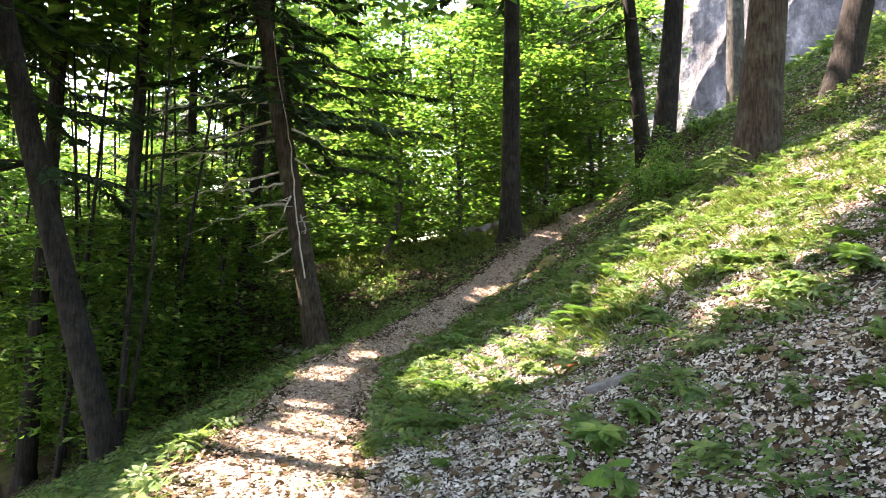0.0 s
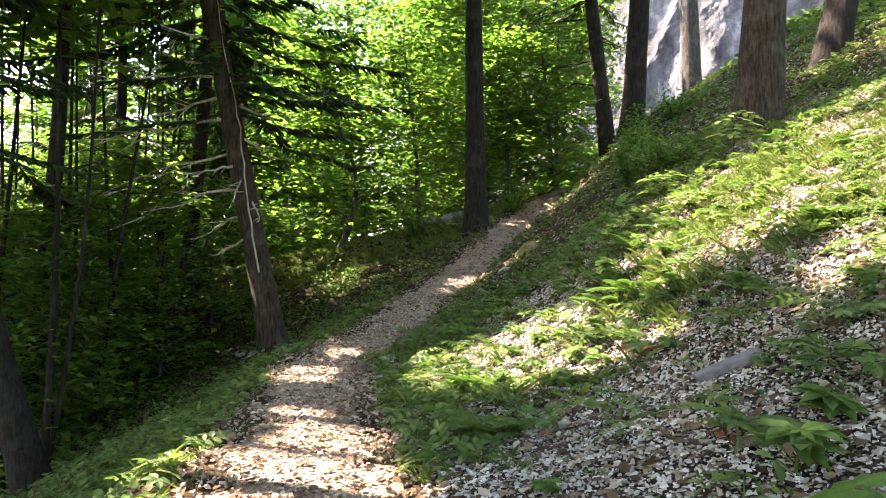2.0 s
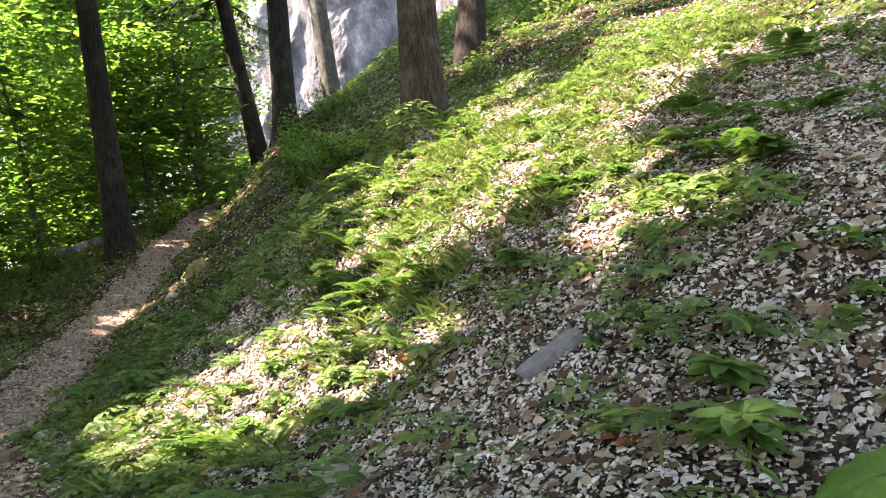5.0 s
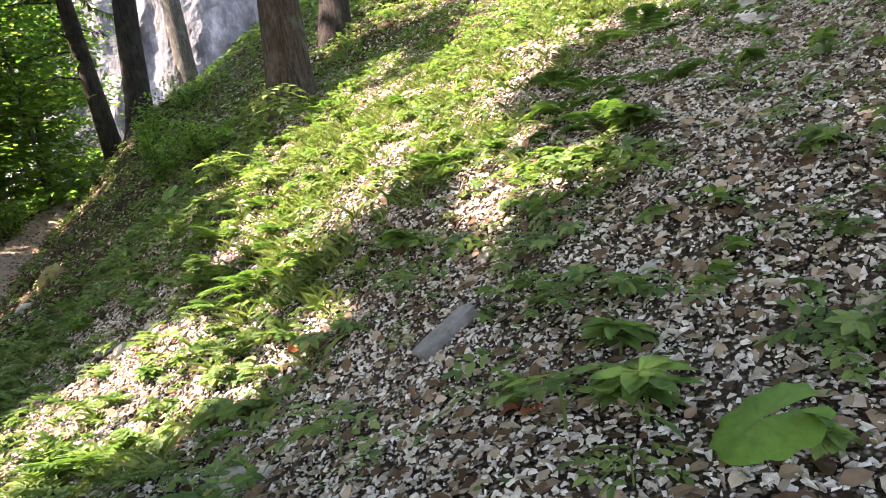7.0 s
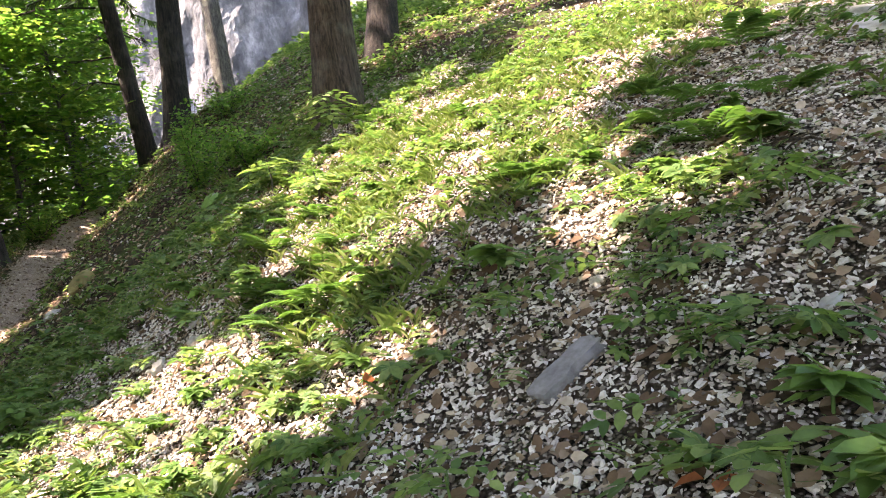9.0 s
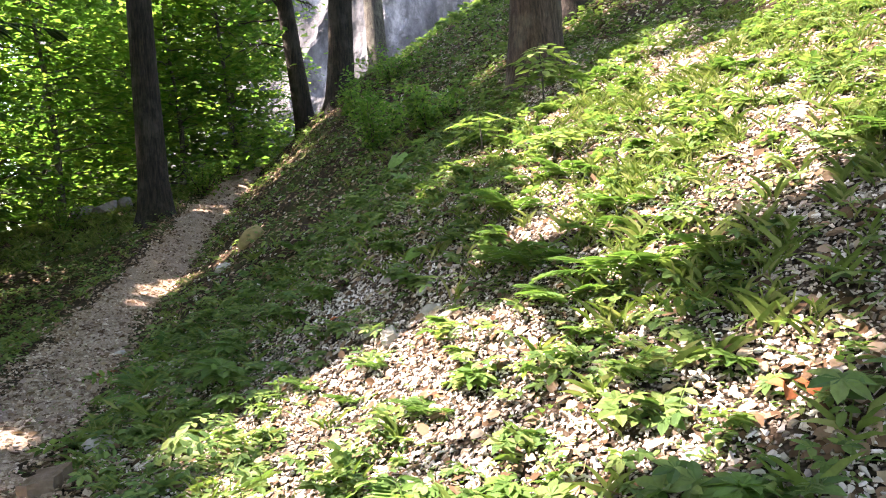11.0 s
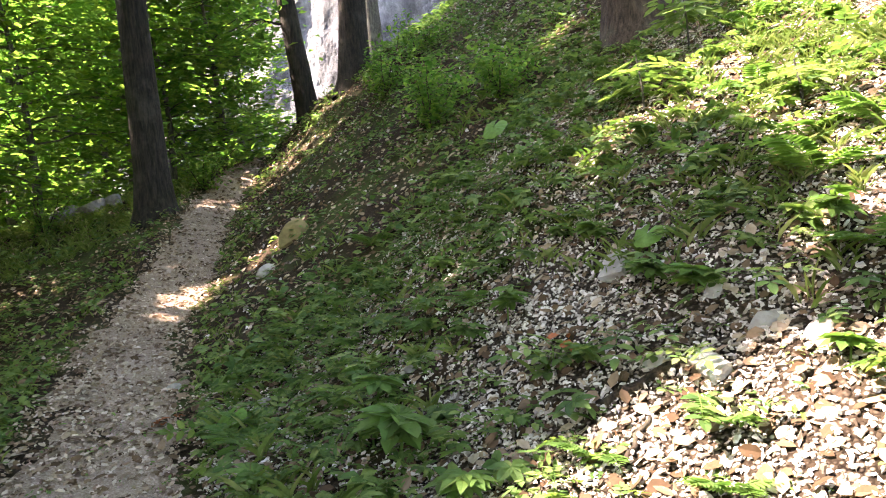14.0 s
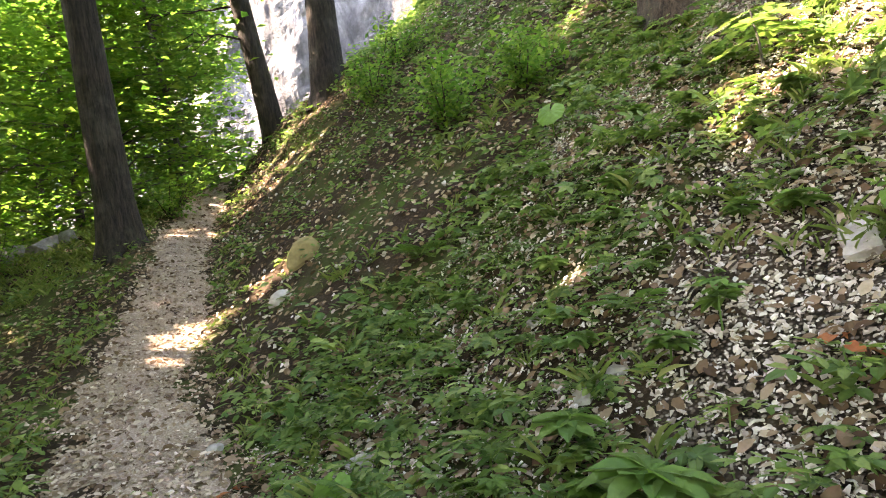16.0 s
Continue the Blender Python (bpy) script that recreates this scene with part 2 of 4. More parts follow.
def join(pairs):
    """Several (verts, faces) with equal corners as one."""
    vs, fs, n = [], [], 0
    for v, f in pairs:
        vs.append(v)
        fs.append(f + n)
        n += len(v)
    return np.concatenate(vs), np.concatenate(fs)


def leaf_shape(kind="oval"):
    """A folded leaf of unit length along x, its stalk at the origin."""
    if kind == "oval":
        x, w = np.array([0.0, 0.3, 0.7, 1.0]), np.array([0.0, 0.24, 0.2, 0.0])
    else:
        x, w = np.array([0.0, 0.35, 0.7, 1.0]), np.array([0.0, 0.12, 0.1, 0.0])
    drop = -0.12 * x ** 2
    v = np.array([(x[0], 0, drop[0]), (x[1], -w[1], drop[1] + 0.05), (x[2], -w[2], drop[2] + 0.04), (x[3], 0, drop[3]),
                  (x[2], w[2], drop[2] + 0.04), (x[1], w[1], drop[1] + 0.05)])
    v = np.concatenate([v, [(x[1], 0, drop[1]), (x[2], 0, drop[2])]])
    return v, np.array([(0, 1, 6, 6), (6, 1, 2, 7), (7, 2, 3, 3), (0, 6, 5, 5), (6, 7, 4, 5), (7, 3, 4, 4)])


def tri(template):
    """The same template in triangles."""
    v, f = template
    out = []
    for q in f:
        q = list(dict.fromkeys(q))
        out += [(q[0], q[k], q[k + 1]) for k in range(1, len(q) - 1)]
    return v, np.array(out)


LEAF = tri(leaf_shape())
NARROW = tri(leaf_shape("narrow"))
CARD = (np.array([(0, 0, 0), (0.5, -0.3, 0.05), (1, 0, -0.1), (0.5, 0.3, 0.05)]), np.array([(0, 1, 2), (0, 2, 3)]))


# ---------------------------------------------------------------- ground
def axis(lo, hi, near_lo, near_hi, step):
    """Grid lines: even in the near stretch, ever wider outside it."""
    out = list(np.arange(near_lo, near_hi, step))
    v, s = near_hi, step
    while v < hi:
        out.append(v)
        s *= 1.16
        v += s
    v, s, left = near_lo, step, []
    while v > lo:
        s *= 1.16
        v -= s
        left.append(v)
    return np.array(left[::-1] + out + [hi])


gx, gy = axis(-380, 380, -4, 9, 0.09), axis(-380, 380, 1, 25, 0.09)
mx_, my_ = np.meshgrid(gx, gy)
gv = np.stack([mx_, my_, height(mx_, my_)], -1).reshape(-1, 3)
ni, nj = len(gx), len(gy)
ii, jj = np.meshgrid(np.arange(ni - 1), np.arange(nj - 1))
q0 = (jj * ni + ii).ravel()
put("ground", mesh("ground", gv, np.stack([q0, q0 + 1, q0 + ni + 1, q0 + ni], -1), SOIL, True),
    label="steep forest floor of brown soil and moss", category="ground", kind="structure")

# the trodden trail, a thin crowned layer with frayed edges
ty = np.arange(-8, 27, 0.06)
tu = np.linspace(-1, 1, 23)
frayl = 1.0 + 0.24 * waves(ty * 0, ty, 21, 0.7) + 0.1 * waves(ty * 0, ty, 22, 0.15)
frayr = 1.0 + 0.24 * waves(ty * 0, ty, 23, 0.6) + 0.1 * waves(ty * 0, ty, 24, 0.15)
wide = HALF * np.where(tu[None] < 0, frayl[:, None], frayr[:, None])
tx = path_x(ty)[:, None] + tu[None] * wide
tyy = np.repeat(ty[:, None], len(tu), 1)
tz = height(tx, tyy) + 0.035 * (1 - np.abs(tu[None]) ** 3) - 0.018 + 0.012 * waves(tx, tyy, 25, 0.25) + 0.006 * waves(tx, tyy, 26, 0.08)
n_u = len(tu)
ii, jj = np.meshgrid(np.arange(n_u - 1), np.arange(len(ty) - 1))
q0 = (jj * n_u + ii).ravel()
put("path", mesh("path", np.stack([tx, tyy, tz], -1).reshape(-1, 3), np.stack([q0, q0 + 1, q0 + n_u + 1, q0 + n_u], -1), TRAIL, True),
    label="narrow trodden trail of pale gravelly dirt", category="path", kind="structure")


def trail_offset(x, y):
    return x - path_x(y)

# ---------------------------------------------------------------- trees
# ground spots kept sunlit by holes in the crowns (x, y, length, breadth, turn)
SUNLIT_SPOTS = [(0.42, 8.45, 0.95, 1.5, 0), (1.6, 7.9, 0.9, 0.4, 0), (3.0, 7.9, 1.3, 0.8, -10), (5.0, 8.1, 1.8, 0.8, 5), (3.5, 9.6, 0.8, 0.5, 0), (4.6, 10.6, 0.8, 0.4, 20),
          (0.9, 16.4, 0.8, 0.3, 45), (2.2, 16.6, 0.5, 0.3, 0), (-1.1, 5.1, 0.75, 1.7, 0), (-1.25, 11.2, 0.35, 0.6, 0), (6.2, 14.8, 0.35, 0.2, 0), (0.4, 22.6, 1.0, 0.6, 0), (-2.9, 16.5, 0.4, 0.4, 0), (-1.3, 7.4, 0.4, 0.5, 0), (-2.0, 6.0, 0.4, 0.6, 0), (1.6, 24.2, 2.4, 1.3, -30),
          (4.4, 9.5, 1.5, 1.1, 15), (6.3, 8.9, 1.5, 1.2, 20), (8.0, 10.0, 1.5, 0.9, 20), (-1.0, 6.6, 0.5, 0.5, 0),
          (4.0, 10.7, 1.1, 0.8, 0), (3.1, 9.6, 0.6, 0.5, 0), (5.5, 11.2, 1.0, 0.4, 0), (2.6, 8.7, 0.6, 0.5, 0), (-1.5, 9.6, 0.5, 0.7, 0), (2.6, 9.6, 0.4, 0.3, 0), (2.2, 9.0, 0.35, 0.35, 0), (1.7, 9.3, 0.25, 0.15, 30),
          (0.05, 9.3, 0.45, 0.55, 0), (-0.25, 9.6, 0.2, 0.3, 0), (-0.2, 21.0, 1.6, 1.2, 0), (-2.0, 20.2, 1.0, 0.8, 0), (2.7, 11.2, 0.4, 0.2, 20), (1.9, 11.9, 0.3, 0.12, -20), (-0.7, 4.2, 0.5, 0.7, 0)]
# extra random spots that let sun flecks onto the scree, trail and slope
_fleck = np.random.default_rng(77)
SUNLIT_SPOTS += [(_fleck.uniform(0.5, 3.6), _fleck.uniform(4.0, 7.4), _fleck.uniform(0.05, 0.26), _fleck.uniform(0.03, 0.16), _fleck.uniform(-60, 60)) for _ in range(40)]
SUNLIT_SPOTS += [(_fleck.uniform(-1.5, 0.3), _fleck.uniform(9.0, 15.0), _fleck.uniform(0.02, 0.18), _fleck.uniform(0.02, 0.1), _fleck.uniform(-60, 60)) for _ in range(14)]
SUNLIT_SPOTS += [(_fleck.uniform(0.0, 4.0), _fleck.uniform(9.0, 14.0), _fleck.uniform(0.02, 0.2), _fleck.uniform(0.02, 0.1), _fleck.uniform(-60, 60)) for _ in range(26)]


def shades_spot(p, grow=0.16):
    """Whether what stands at p would shade one of the spots kept sunlit."""
    g = np.array(p, float)
    for _ in range(5):
        t = (g[:, 2] - height(g[:, 0], g[:, 1]) - 0.1) / SUN_WAY.z
        g = g - t[:, None] * np.array(SUN_WAY)
    hit = np.zeros(len(g), bool)
    for x, y, a, b, turn in SUNLIT_SPOTS:
        c, s = math.cos(radians(turn)), math.sin(radians(turn))
        u, v = (g[:, 0] - x) * c + (g[:, 1] - y) * s, -(g[:, 0] - x) * s + (g[:, 1] - y) * c
        hit |= (u / (a + grow)) ** 2 + (v / (b + grow)) ** 2 < 1
    return hit


def trunk_line(base, lean, tall, bend=0.15, seed=0, n=16):
    g = np.random.default_rng(seed)
    h = np.linspace(0, 1, n) ** 1.3 * tall
    b = g.normal(0, bend, 2)
    return np.stack([base[0] + lean[0] * h + b[0] * np.sin(h / tall * 5), base[1] + lean[1] * h + b[1] * np.sin(h / tall * 4), base[2] + h], -1)


def trunk_mesh(line, radius, mat, seed, sides=16, flare=0.5):
    h = line[:, 2] - line[0, 2]
    r = radius * (1 - 0.75 * h / h[-1]) * (1 + flare * np.exp(-h / 0.35) + 0.15 * np.exp(-h / 1.2))
    v, f = tube(line, r, sides, 0.04, seed)
    return mesh("trunk", v, f, mat, True)


def tree_root(name, x, y, label, category="tree", group=""):
    e = new(name)
    e.location = (x, y, float(height(x, y)))
    return tagged(e, label, category, group)


def sprays(ends, ways, leaves, size, seed, flat=0.25):
    """Fans of leaves round branch ends."""
    g = np.random.default_rng(seed)
    n = len(ends)
    ends, ways = np.repeat(ends, leaves, 0), np.repeat(ways, leaves, 0)
    off = g.normal(0, 1, (n * leaves, 3)) * np.array([1, 1, 0.13]) * size * 2.2
    up = g.normal(0, flat, (n * leaves, 3)) + np.array([0, 0, 1])
    return ends + off, frames_from(up, g.uniform(0, 6.28, n * leaves))


def beech_parts(seed, tall, lo, spread, limbs, per_limb, leaves, size, radius, lean=(0, 0), template=CARD):
    """Trunk line, limb tubes and leaf places of a broad-leaved tree with its foot at the origin."""
    g = np.random.default_rng(seed)
    line = trunk_line((0, 0, -0.3), lean, tall, 0.2, seed)
    tubes, ends, ways = [], [], []
    for k in range(limbs):
        u = lo + (1 - lo) * (k + g.uniform(0, 1)) / limbs
        foot = np.array([np.interp(u * tall, line[:, 2], line[:, c]) for c in range(3)])
        a = g.uniform(0, 6.28)
        reach = spread * (1.15 - u) ** 0.6 * g.uniform(0.6, 1.1)
        q = np.linspace(0, 1, 6)
        p = foot + np.stack([np.cos(a) * reach * q, np.sin(a) * reach * q, reach * (0.45 * q - 0.5 * q ** 2) + 0.0 * q], -1)
        p[1:] += g.normal(0, 0.06 * reach, (5, 3)) * np.array([1, 1, 0.5])
        tubes.append(tube(p, np.interp(q, [0, 1], [max(0.02, radius * 0.28), 0.006]), 5))
        t = g.uniform(0.25, 1.05, per_limb)
        e = np.stack([np.interp(t, q, p[:, c]) for c in range(3)], -1)
        e += g.normal(0, 1, e.shape) * np.array([0.3, 0.3, 0.12]) * reach * t[:, None] * 0.5
        ends.append(e)
        ways.append(np.tile([np.cos(a), np.sin(a), 0], (per_limb, 1)))
    pl, tu_ = sprays(np.concatenate(ends), np.concatenate(ways), leaves, size, seed + 1)
    return line, tubes, pl, tu_, g.uniform(0.7, 1.25, len(pl)) * size


def beech(name, x, y, label, seed, tall=14, lo=0.15, spread=4.0, limbs=26, per_limb=13, leaves=14, size=0.16, radius=0.14, lean=(0, 0), gaps=False, mat=None, group="", bark=None):
    root = tree_root(name, x, y, label, "tree", group)
    line, limb, pl, tu_, sz = beech_parts(seed, tall, lo, spread, limbs, per_limb, leaves, size, radius, lean)
    if gaps:
        keep = ~shades_spot(pl + np.array(root.location))
        pl, tu_, sz = pl[keep], tu_[keep], sz[keep]
    put("trunk", trunk_mesh(line, radius, bark or BARK_BEECH, seed, 10), root)
    for v, f in limb:
        if not (gaps and shades_spot(v[::5] + np.array(root.location)).any()):
            put("limb", mesh("limb", v, f, BARK_BEECH, True), root)
    put("crown", mesh("crown", *scatter(CARD, pl, tu_, sz), mat or BEECH), root)
    return root


def spruce_crown(seed, line, lo, hi, reach, whorls, per=6, dead=False):
    """Drooping branches with needle twigs: branch tubes and twig places."""
    g = np.random.default_rng(seed)
    tubes, pl, way = [], [], []
    for k in range(whorls):
        z = lo + (hi - lo) * (k + g.uniform(0, 0.6)) / whorls
        foot = np.array([np.interp(z, line[:, 2], line[:, c]) for c in range(3)])
        for _ in range(per):
            a = g.uniform(0, 6.28)
            r = reach * (1 - 0.75 * (z - lo) / (hi - lo + 0.1)) * g.uniform(0.6, 1.1)
            q = np.linspace(0, 1, 6)
            p = foot + np.stack([np.cos(a) * r * q, np.sin(a) * r * q, -0.32 * r * q + 0.12 * r * q ** 3], -1)
            p[1:] += g.normal(0, 0.03 * r, (5, 3))
            tubes.append(tube(p, np.interp(q, [0, 1], [0.03, 0.006]), 4))
            m = int(46 * r)
            t = g.uniform(0.15, 1, m)
            e = np.stack([np.interp(t, q, p[:, c]) for c in range(3)], -1)
            side = g.choice([-1, 1], m) * g.uniform(0.5, 1.2, m)
            wdir = np.stack([np.cos(a + side), np.sin(a + side), -0.35 + 0 * side], -1)
            pl.append(e)
            way.append(wdir)
    return tubes, np.concatenate(pl), np.concatenate(way)


TWIG = (np.array([(0, 0, 0), (0.35, -0.1, -0.03), (1, 0, -0.12), (0.35, 0.1, -0.03), (0.5, 0.0, 0.05)]), np.array([(0, 1, 4), (1, 2, 4), (2, 3, 4), (3, 0, 4)]))


def along(ways, up):
    """Turns whose x axis follows ways."""
    x = ways / np.linalg.norm(ways, axis=1, keepdims=True)
    y = np.cross(up, x)
    y /= np.linalg.norm(y, axis=1, keepdims=True) + 1e-9
    return np.stack([x, y, np.cross(x, y)], -1)


def spruce(name, x, y, label, seed, radius, tall=22, lean=(0, 0), lo=4.0, reach=3.0, whorls=22, per=6, mat=None, gaps=True, sink=0.15, flare=0.5, group="", size=0.3):
    root = tree_root(name, x, y, label, "tree", group)
    line = trunk_line((0, 0, -sink - 0.3), lean, tall, 0.08, seed, 22)
    put("trunk", trunk_mesh(line, radius, mat or BARK_SPRUCE, seed, 20, flare), root)
    limb, pl, way = spruce_crown(seed, line, lo, tall * 0.97, reach, whorls, per)
    g = np.random.default_rng(seed + 5)
    if gaps:
        keep = ~shades_spot(pl + np.array(root.location))
        pl, way = pl[keep], way[keep]
    for v, f in limb:
        if not (gaps and shades_spot(v[::4] + np.array(root.location)).any()):
            put("branch", mesh("branch", v, f, mat or BARK_SPRUCE, True), root)
    up = g.normal(0, 0.3, pl.shape) + np.array([0, 0, 1])
    put("crown", mesh("crown", *scatter(TWIG, pl, along(way, up), g.uniform(0.6, 1.2, len(pl)) * size), NEEDLE), root)
    return root


# trees beside the trail
# crowns of tree_a and tree_d are thickened above the view to shade the slope
tree_a = spruce("spruce_tree", 1.87, 21.18, "tall dark spruce with a flared foot beside the trail", 1, 0.3, 22, (-0.01, 0.0), 9.0, 5.4, 26, 9, size=0.45, sink=-0.1, flare=0.55)
tree_b = spruce("spruce_tree", -2.94, 16.95, "leaning brown spruce with bare dead lower branches", 2, 0.27, 20, (-0.19, 0.02), 5.0, 4.2, 30, mat=BARK_BROWN, flare=0.45)
tree_d = spruce("spruce_tree", 6.38, 21.26, "thick dark spruce on the slope above the trail", 3, 0.33, 22, (0.03, 0.02), 8.5, 4.6, 20, 8, size=0.45, flare=0.45)
tree_f = spruce("spruce_tree", 6.77, 24.38, "dark curved spruce with low dead branches", 4, 0.27, 20, (-0.1, 0.0), 4.5, 2.4, 16, 4, flare=0.35)
tree_r1 = spruce("conifer_tree", 5.58, 13.0, "stout brown conifer with ridged bark on the slope", 5, 0.36, 24, (0.08, 0.02), 9, 3.2, 16, mat=BARK_BROWN, flare=0.6)
tree_r2 = spruce("conifer_tree", 7.9, 14.6, "dark leaning conifer on the slope", 6, 0.3, 22, (0.2, 0.0), 9, 3.0, 16, flare=0.45)
tree_e = spruce("conifer_tree", 11.6, 28.6, "grey conifer trunk in front of the cliff", 7, 0.42, 24, (-0.02, 0.0), 9, 3.0, 14, mat=BARK_BEECH)

# broad-leaved trees behind and beside the trail, whose leaves close the view
g0 = np.random.default_rng(77)
BEHIND = [(-6.5, 30, 13, 4.5), (0.2, 30, 14, 5.0), (3.2, 29, 12, 4.2), (-2.0, 37, 17, 5.5), (4.5, 38, 17, 5.5),
          (-14, 34, 17, 5.5), (-12, 18, 13, 4.5), (0.4, 25.0, 7, 2.8), (-2.2, 23.0, 6.5, 2.6), (3.4, 25.5, 6, 2.2), (5.6, 27.5, 8, 2.6), (6.6, 31, 11, 3.4), (8.3, 35, 13, 3.8), (-5.5, 36, 18, 5.5), (-9, 29, 17, 5.0), (-3, 34, 21, 6), (-7.5, 40, 22, 6.5), (0.5, 41, 22, 6.5)]
for k, (x, y, tall, spread) in enumerate(BEHIND):
    beech("beech_tree", x, y, "beech with layered bright green leaves behind the trail" if k < 8 else "young leafy beech in the wood below the trail", 100 + k, tall, 0.06, spread, 34, 16 if tall >= 10 else 11, 15 if tall >= 10 else 8,
          0.27, 0.05 + tall * 0.006, (g0.normal(0, 0.03), g0.normal(0, 0.03)), gaps=tall >= 10, group="beeches behind the trail")

# far wood, three beeches repeated
far = [beech("beech_tree", x, y, "distant beech closing the wood", 150 + k, 19, 0.02, 6.5, 30, 16, 14, 0.5, 0.16, group="far beeches") for k, (x, y) in enumerate([(-24, 30), (-20, 44), (-6, 50)])]
for k in range(44):
    a, r = g0.uniform(-1.45, 0.12), g0.uniform(36, 75)
    x, y = r * math.sin(a) - 1, r * math.cos(a) + 4
    copy_thing(far[k % 3], pose(x, y, float(height(x, y)) - 0.5, 0, 0, g0.uniform(0, 360)))
for k in range(16):
    a, r = g0.uniform(0.9, 4.8), g0.uniform(22, 45)
    x, y = r * math.sin(a), r * math.cos(a)
    copy_thing(far[k % 3], pose(x, y, float(height(x, y)) - 0.5, 0, 0, g0.uniform(0, 360)))


def young_tree(x, y, seed, tall, radius):
    """A thin bare pole of the dense young wood, with a few dead twigs."""
    root = tree_root("young_tree", x, y, "thin dark bare-stemmed young tree in the shaded wood", "tree", "young trees below the trail")
    g = np.random.default_rng(seed)
    line = trunk_line((0, 0, -0.3), tuple(g.normal(0, 0.04, 2)), tall, 0.1, seed, 12)
    put("trunk", trunk_mesh(line, radius, BARK_SPRUCE, seed, 8, 0.3), root)
    for _ in range(9):
        z, a, r = g.uniform(1, tall * 0.7), g.uniform(0, 6.28), g.uniform(0.5, 1.3)
        foot = np.array([np.interp(z, line[:, 2], line[:, c]) for c in range(3)])
        q = np.linspace(0, 1, 4)[:, None]
        put("dead_twig", mesh("dead_twig", *tube(foot + q * np.array([math.cos(a) * r, math.sin(a) * r, g.uniform(-0.4, 0.2)]) + q * q * g.normal(0, 0.1, 3), [0.014, 0.01, 0.007, 0.003], 4), BARK_SPRUCE), root)
    return root


for x, y in ((5.0, 42), (3.5, 46)):
    copy_thing(far[int(x) % 3], pose(x, y, float(height(x, y)) - 0.5, 0, 0, g0.uniform(0, 360)))


poles = [young_tree(x, y, 170 + k, 11, 0.045 + 0.012 * k) for k, (x, y) in enumerate([(-6.3, 22.5), (-8.2, 19.0), (-10.5, 21.0)])]
for k in range(60):
    y = g0.uniform(14, 34)
    x = g0.uniform(-0.72 * y - 2, -0.1 * y - 3.2)
    copy_thing(poles[k % 3], pose(x, y, float(height(x, y)), g0.normal(0, 4), g0.normal(0, 4), g0.uniform(0, 360)))
for x, y in ((6.3, 36.0), (8.2, 39.6), (5.3, 33.0), (9.6, 42.0)):
    copy_thing(poles[2], pose(x, y, float(height(x, y)), 1, -1, x * 40))
low = [beech("beech_sapling", x, y, "leafy young beech filling the shaded wood", 190 + k, 5.5, 0.02, 2.2, 22, 12, 14, 0.2, 0.04, group="young beeches") for k, (x, y) in enumerate([(-5.2, 20.5), (-7.6, 17.2), (-9.5, 24)])]
for k in range(26):
    y = g0.uniform(15, 33)
    x = g0.uniform(-0.7 * y - 2, -0.12 * y - 3.6)
    copy_thing(low[k % 3], pose(x, y, float(height(x, y)) - 0.2, 0, 0, g0.uniform(0, 360)))
spruce("spruce_tree", -8.8, 23.5, "dark spruce with low drooping boughs in the wood", 12, 0.2, 17, (0.02, 0), 2.5, 3.4, 20, 6, group="spruces in the wood")
spruce("spruce_tree", -6.4, 27.5, "dark spruce with low drooping boughs in the wood", 13, 0.2, 19, (-0.02, 0), 3.5, 3.4, 20, 6, group="spruces in the wood")
tree_l = spruce("spruce_tree", -5.65, 12.5, "thick dark leaning spruce in deep shade below the trail", 8, 0.24, 22, (-0.24, 0), 5, 3.2, 18)
spruce("spruce_tree", -4.12, 6.95, "brown spruce trunk on the bank below the trail", 9, 0.25, 22, (-0.26, 0.0), 11, 3.0, 12, 5, mat=BARK_BROWN, flare=0.35)

# added beeches, mostly out of view, placed to shade the trail and slope
SHADE_TREES = [(-9.2, 15.6), (-8.5, 17.5), (-5.9, 19.6), (-6.6, 8.2), (-5.6, 3.6), (-8.5, 10.6), (-5.0, 0.5), (-9.5, 10.5), (-11.5, 14.5), (-7.5, 1.5), (-4.5, -3.0), (-11, 7), (-9.0, 12.6), (1.5, -4.5), (5.5, -3.0), (10.5, 3.0)]
for k, (x, y) in enumerate(SHADE_TREES):
    beech("beech_tree", x, y, "tall beech added to shade the trail, mostly out of view", 200 + k, 25 - 0.2 * k, 0.42, 9.0, 40, 17, 19, 0.4, 0.2, (0.06, 0), True, group="canopy beeches", bark=BARK_SPRUCE)

# ---------------------------------------------------------------- cliff
cu, cz = np.linspace(0, 1, 220), np.linspace(0, 1, 90)
cpx = np.interp(cu, [0, 0.2, 0.34, 0.45, 0.7, 1], [0, 17.5, 19, 24, 29, 60])
cpy = np.interp(cu, [0, 0.2, 0.34, 0.45, 0.7, 1], [72, 58, 48, 43, 30, 4])
cx, cy = np.repeat(cpx[None], 90, 0), np.repeat(cpy[None], 90, 0)
zz = np.repeat(cz[:, None], 220, 1) * 34
u2 = np.repeat(cu[None], 90, 0) * 70
rel = 1.6 * waves(u2, zz * 0.4, 41, 5) + 0.9 * np.abs(waves(u2, zz * 0.45, 42, 2.6)) + 0.32 * np.abs(waves(u2, zz * 0.6, 43, 1.1)) + 0.1 * waves(u2, zz, 44, 0.5) + zz * 0.08
base = height(cpx, cpy)[None] - 1.5
cv = np.stack([cx + rel * 0.75, cy + rel * 0.6, base + zz], -1).reshape(-1, 3)
ii, jj = np.meshgrid(np.arange(219), np.arange(89))
q0 = (jj * 220 + ii).ravel()
put("cliff", mesh("cliff", cv, np.stack([q0, q0 + 1, q0 + 221, q0 + 220], -1), CLIFF, False), label="tall grey limestone cliff behind the trees", category="cliff", kind="structure")


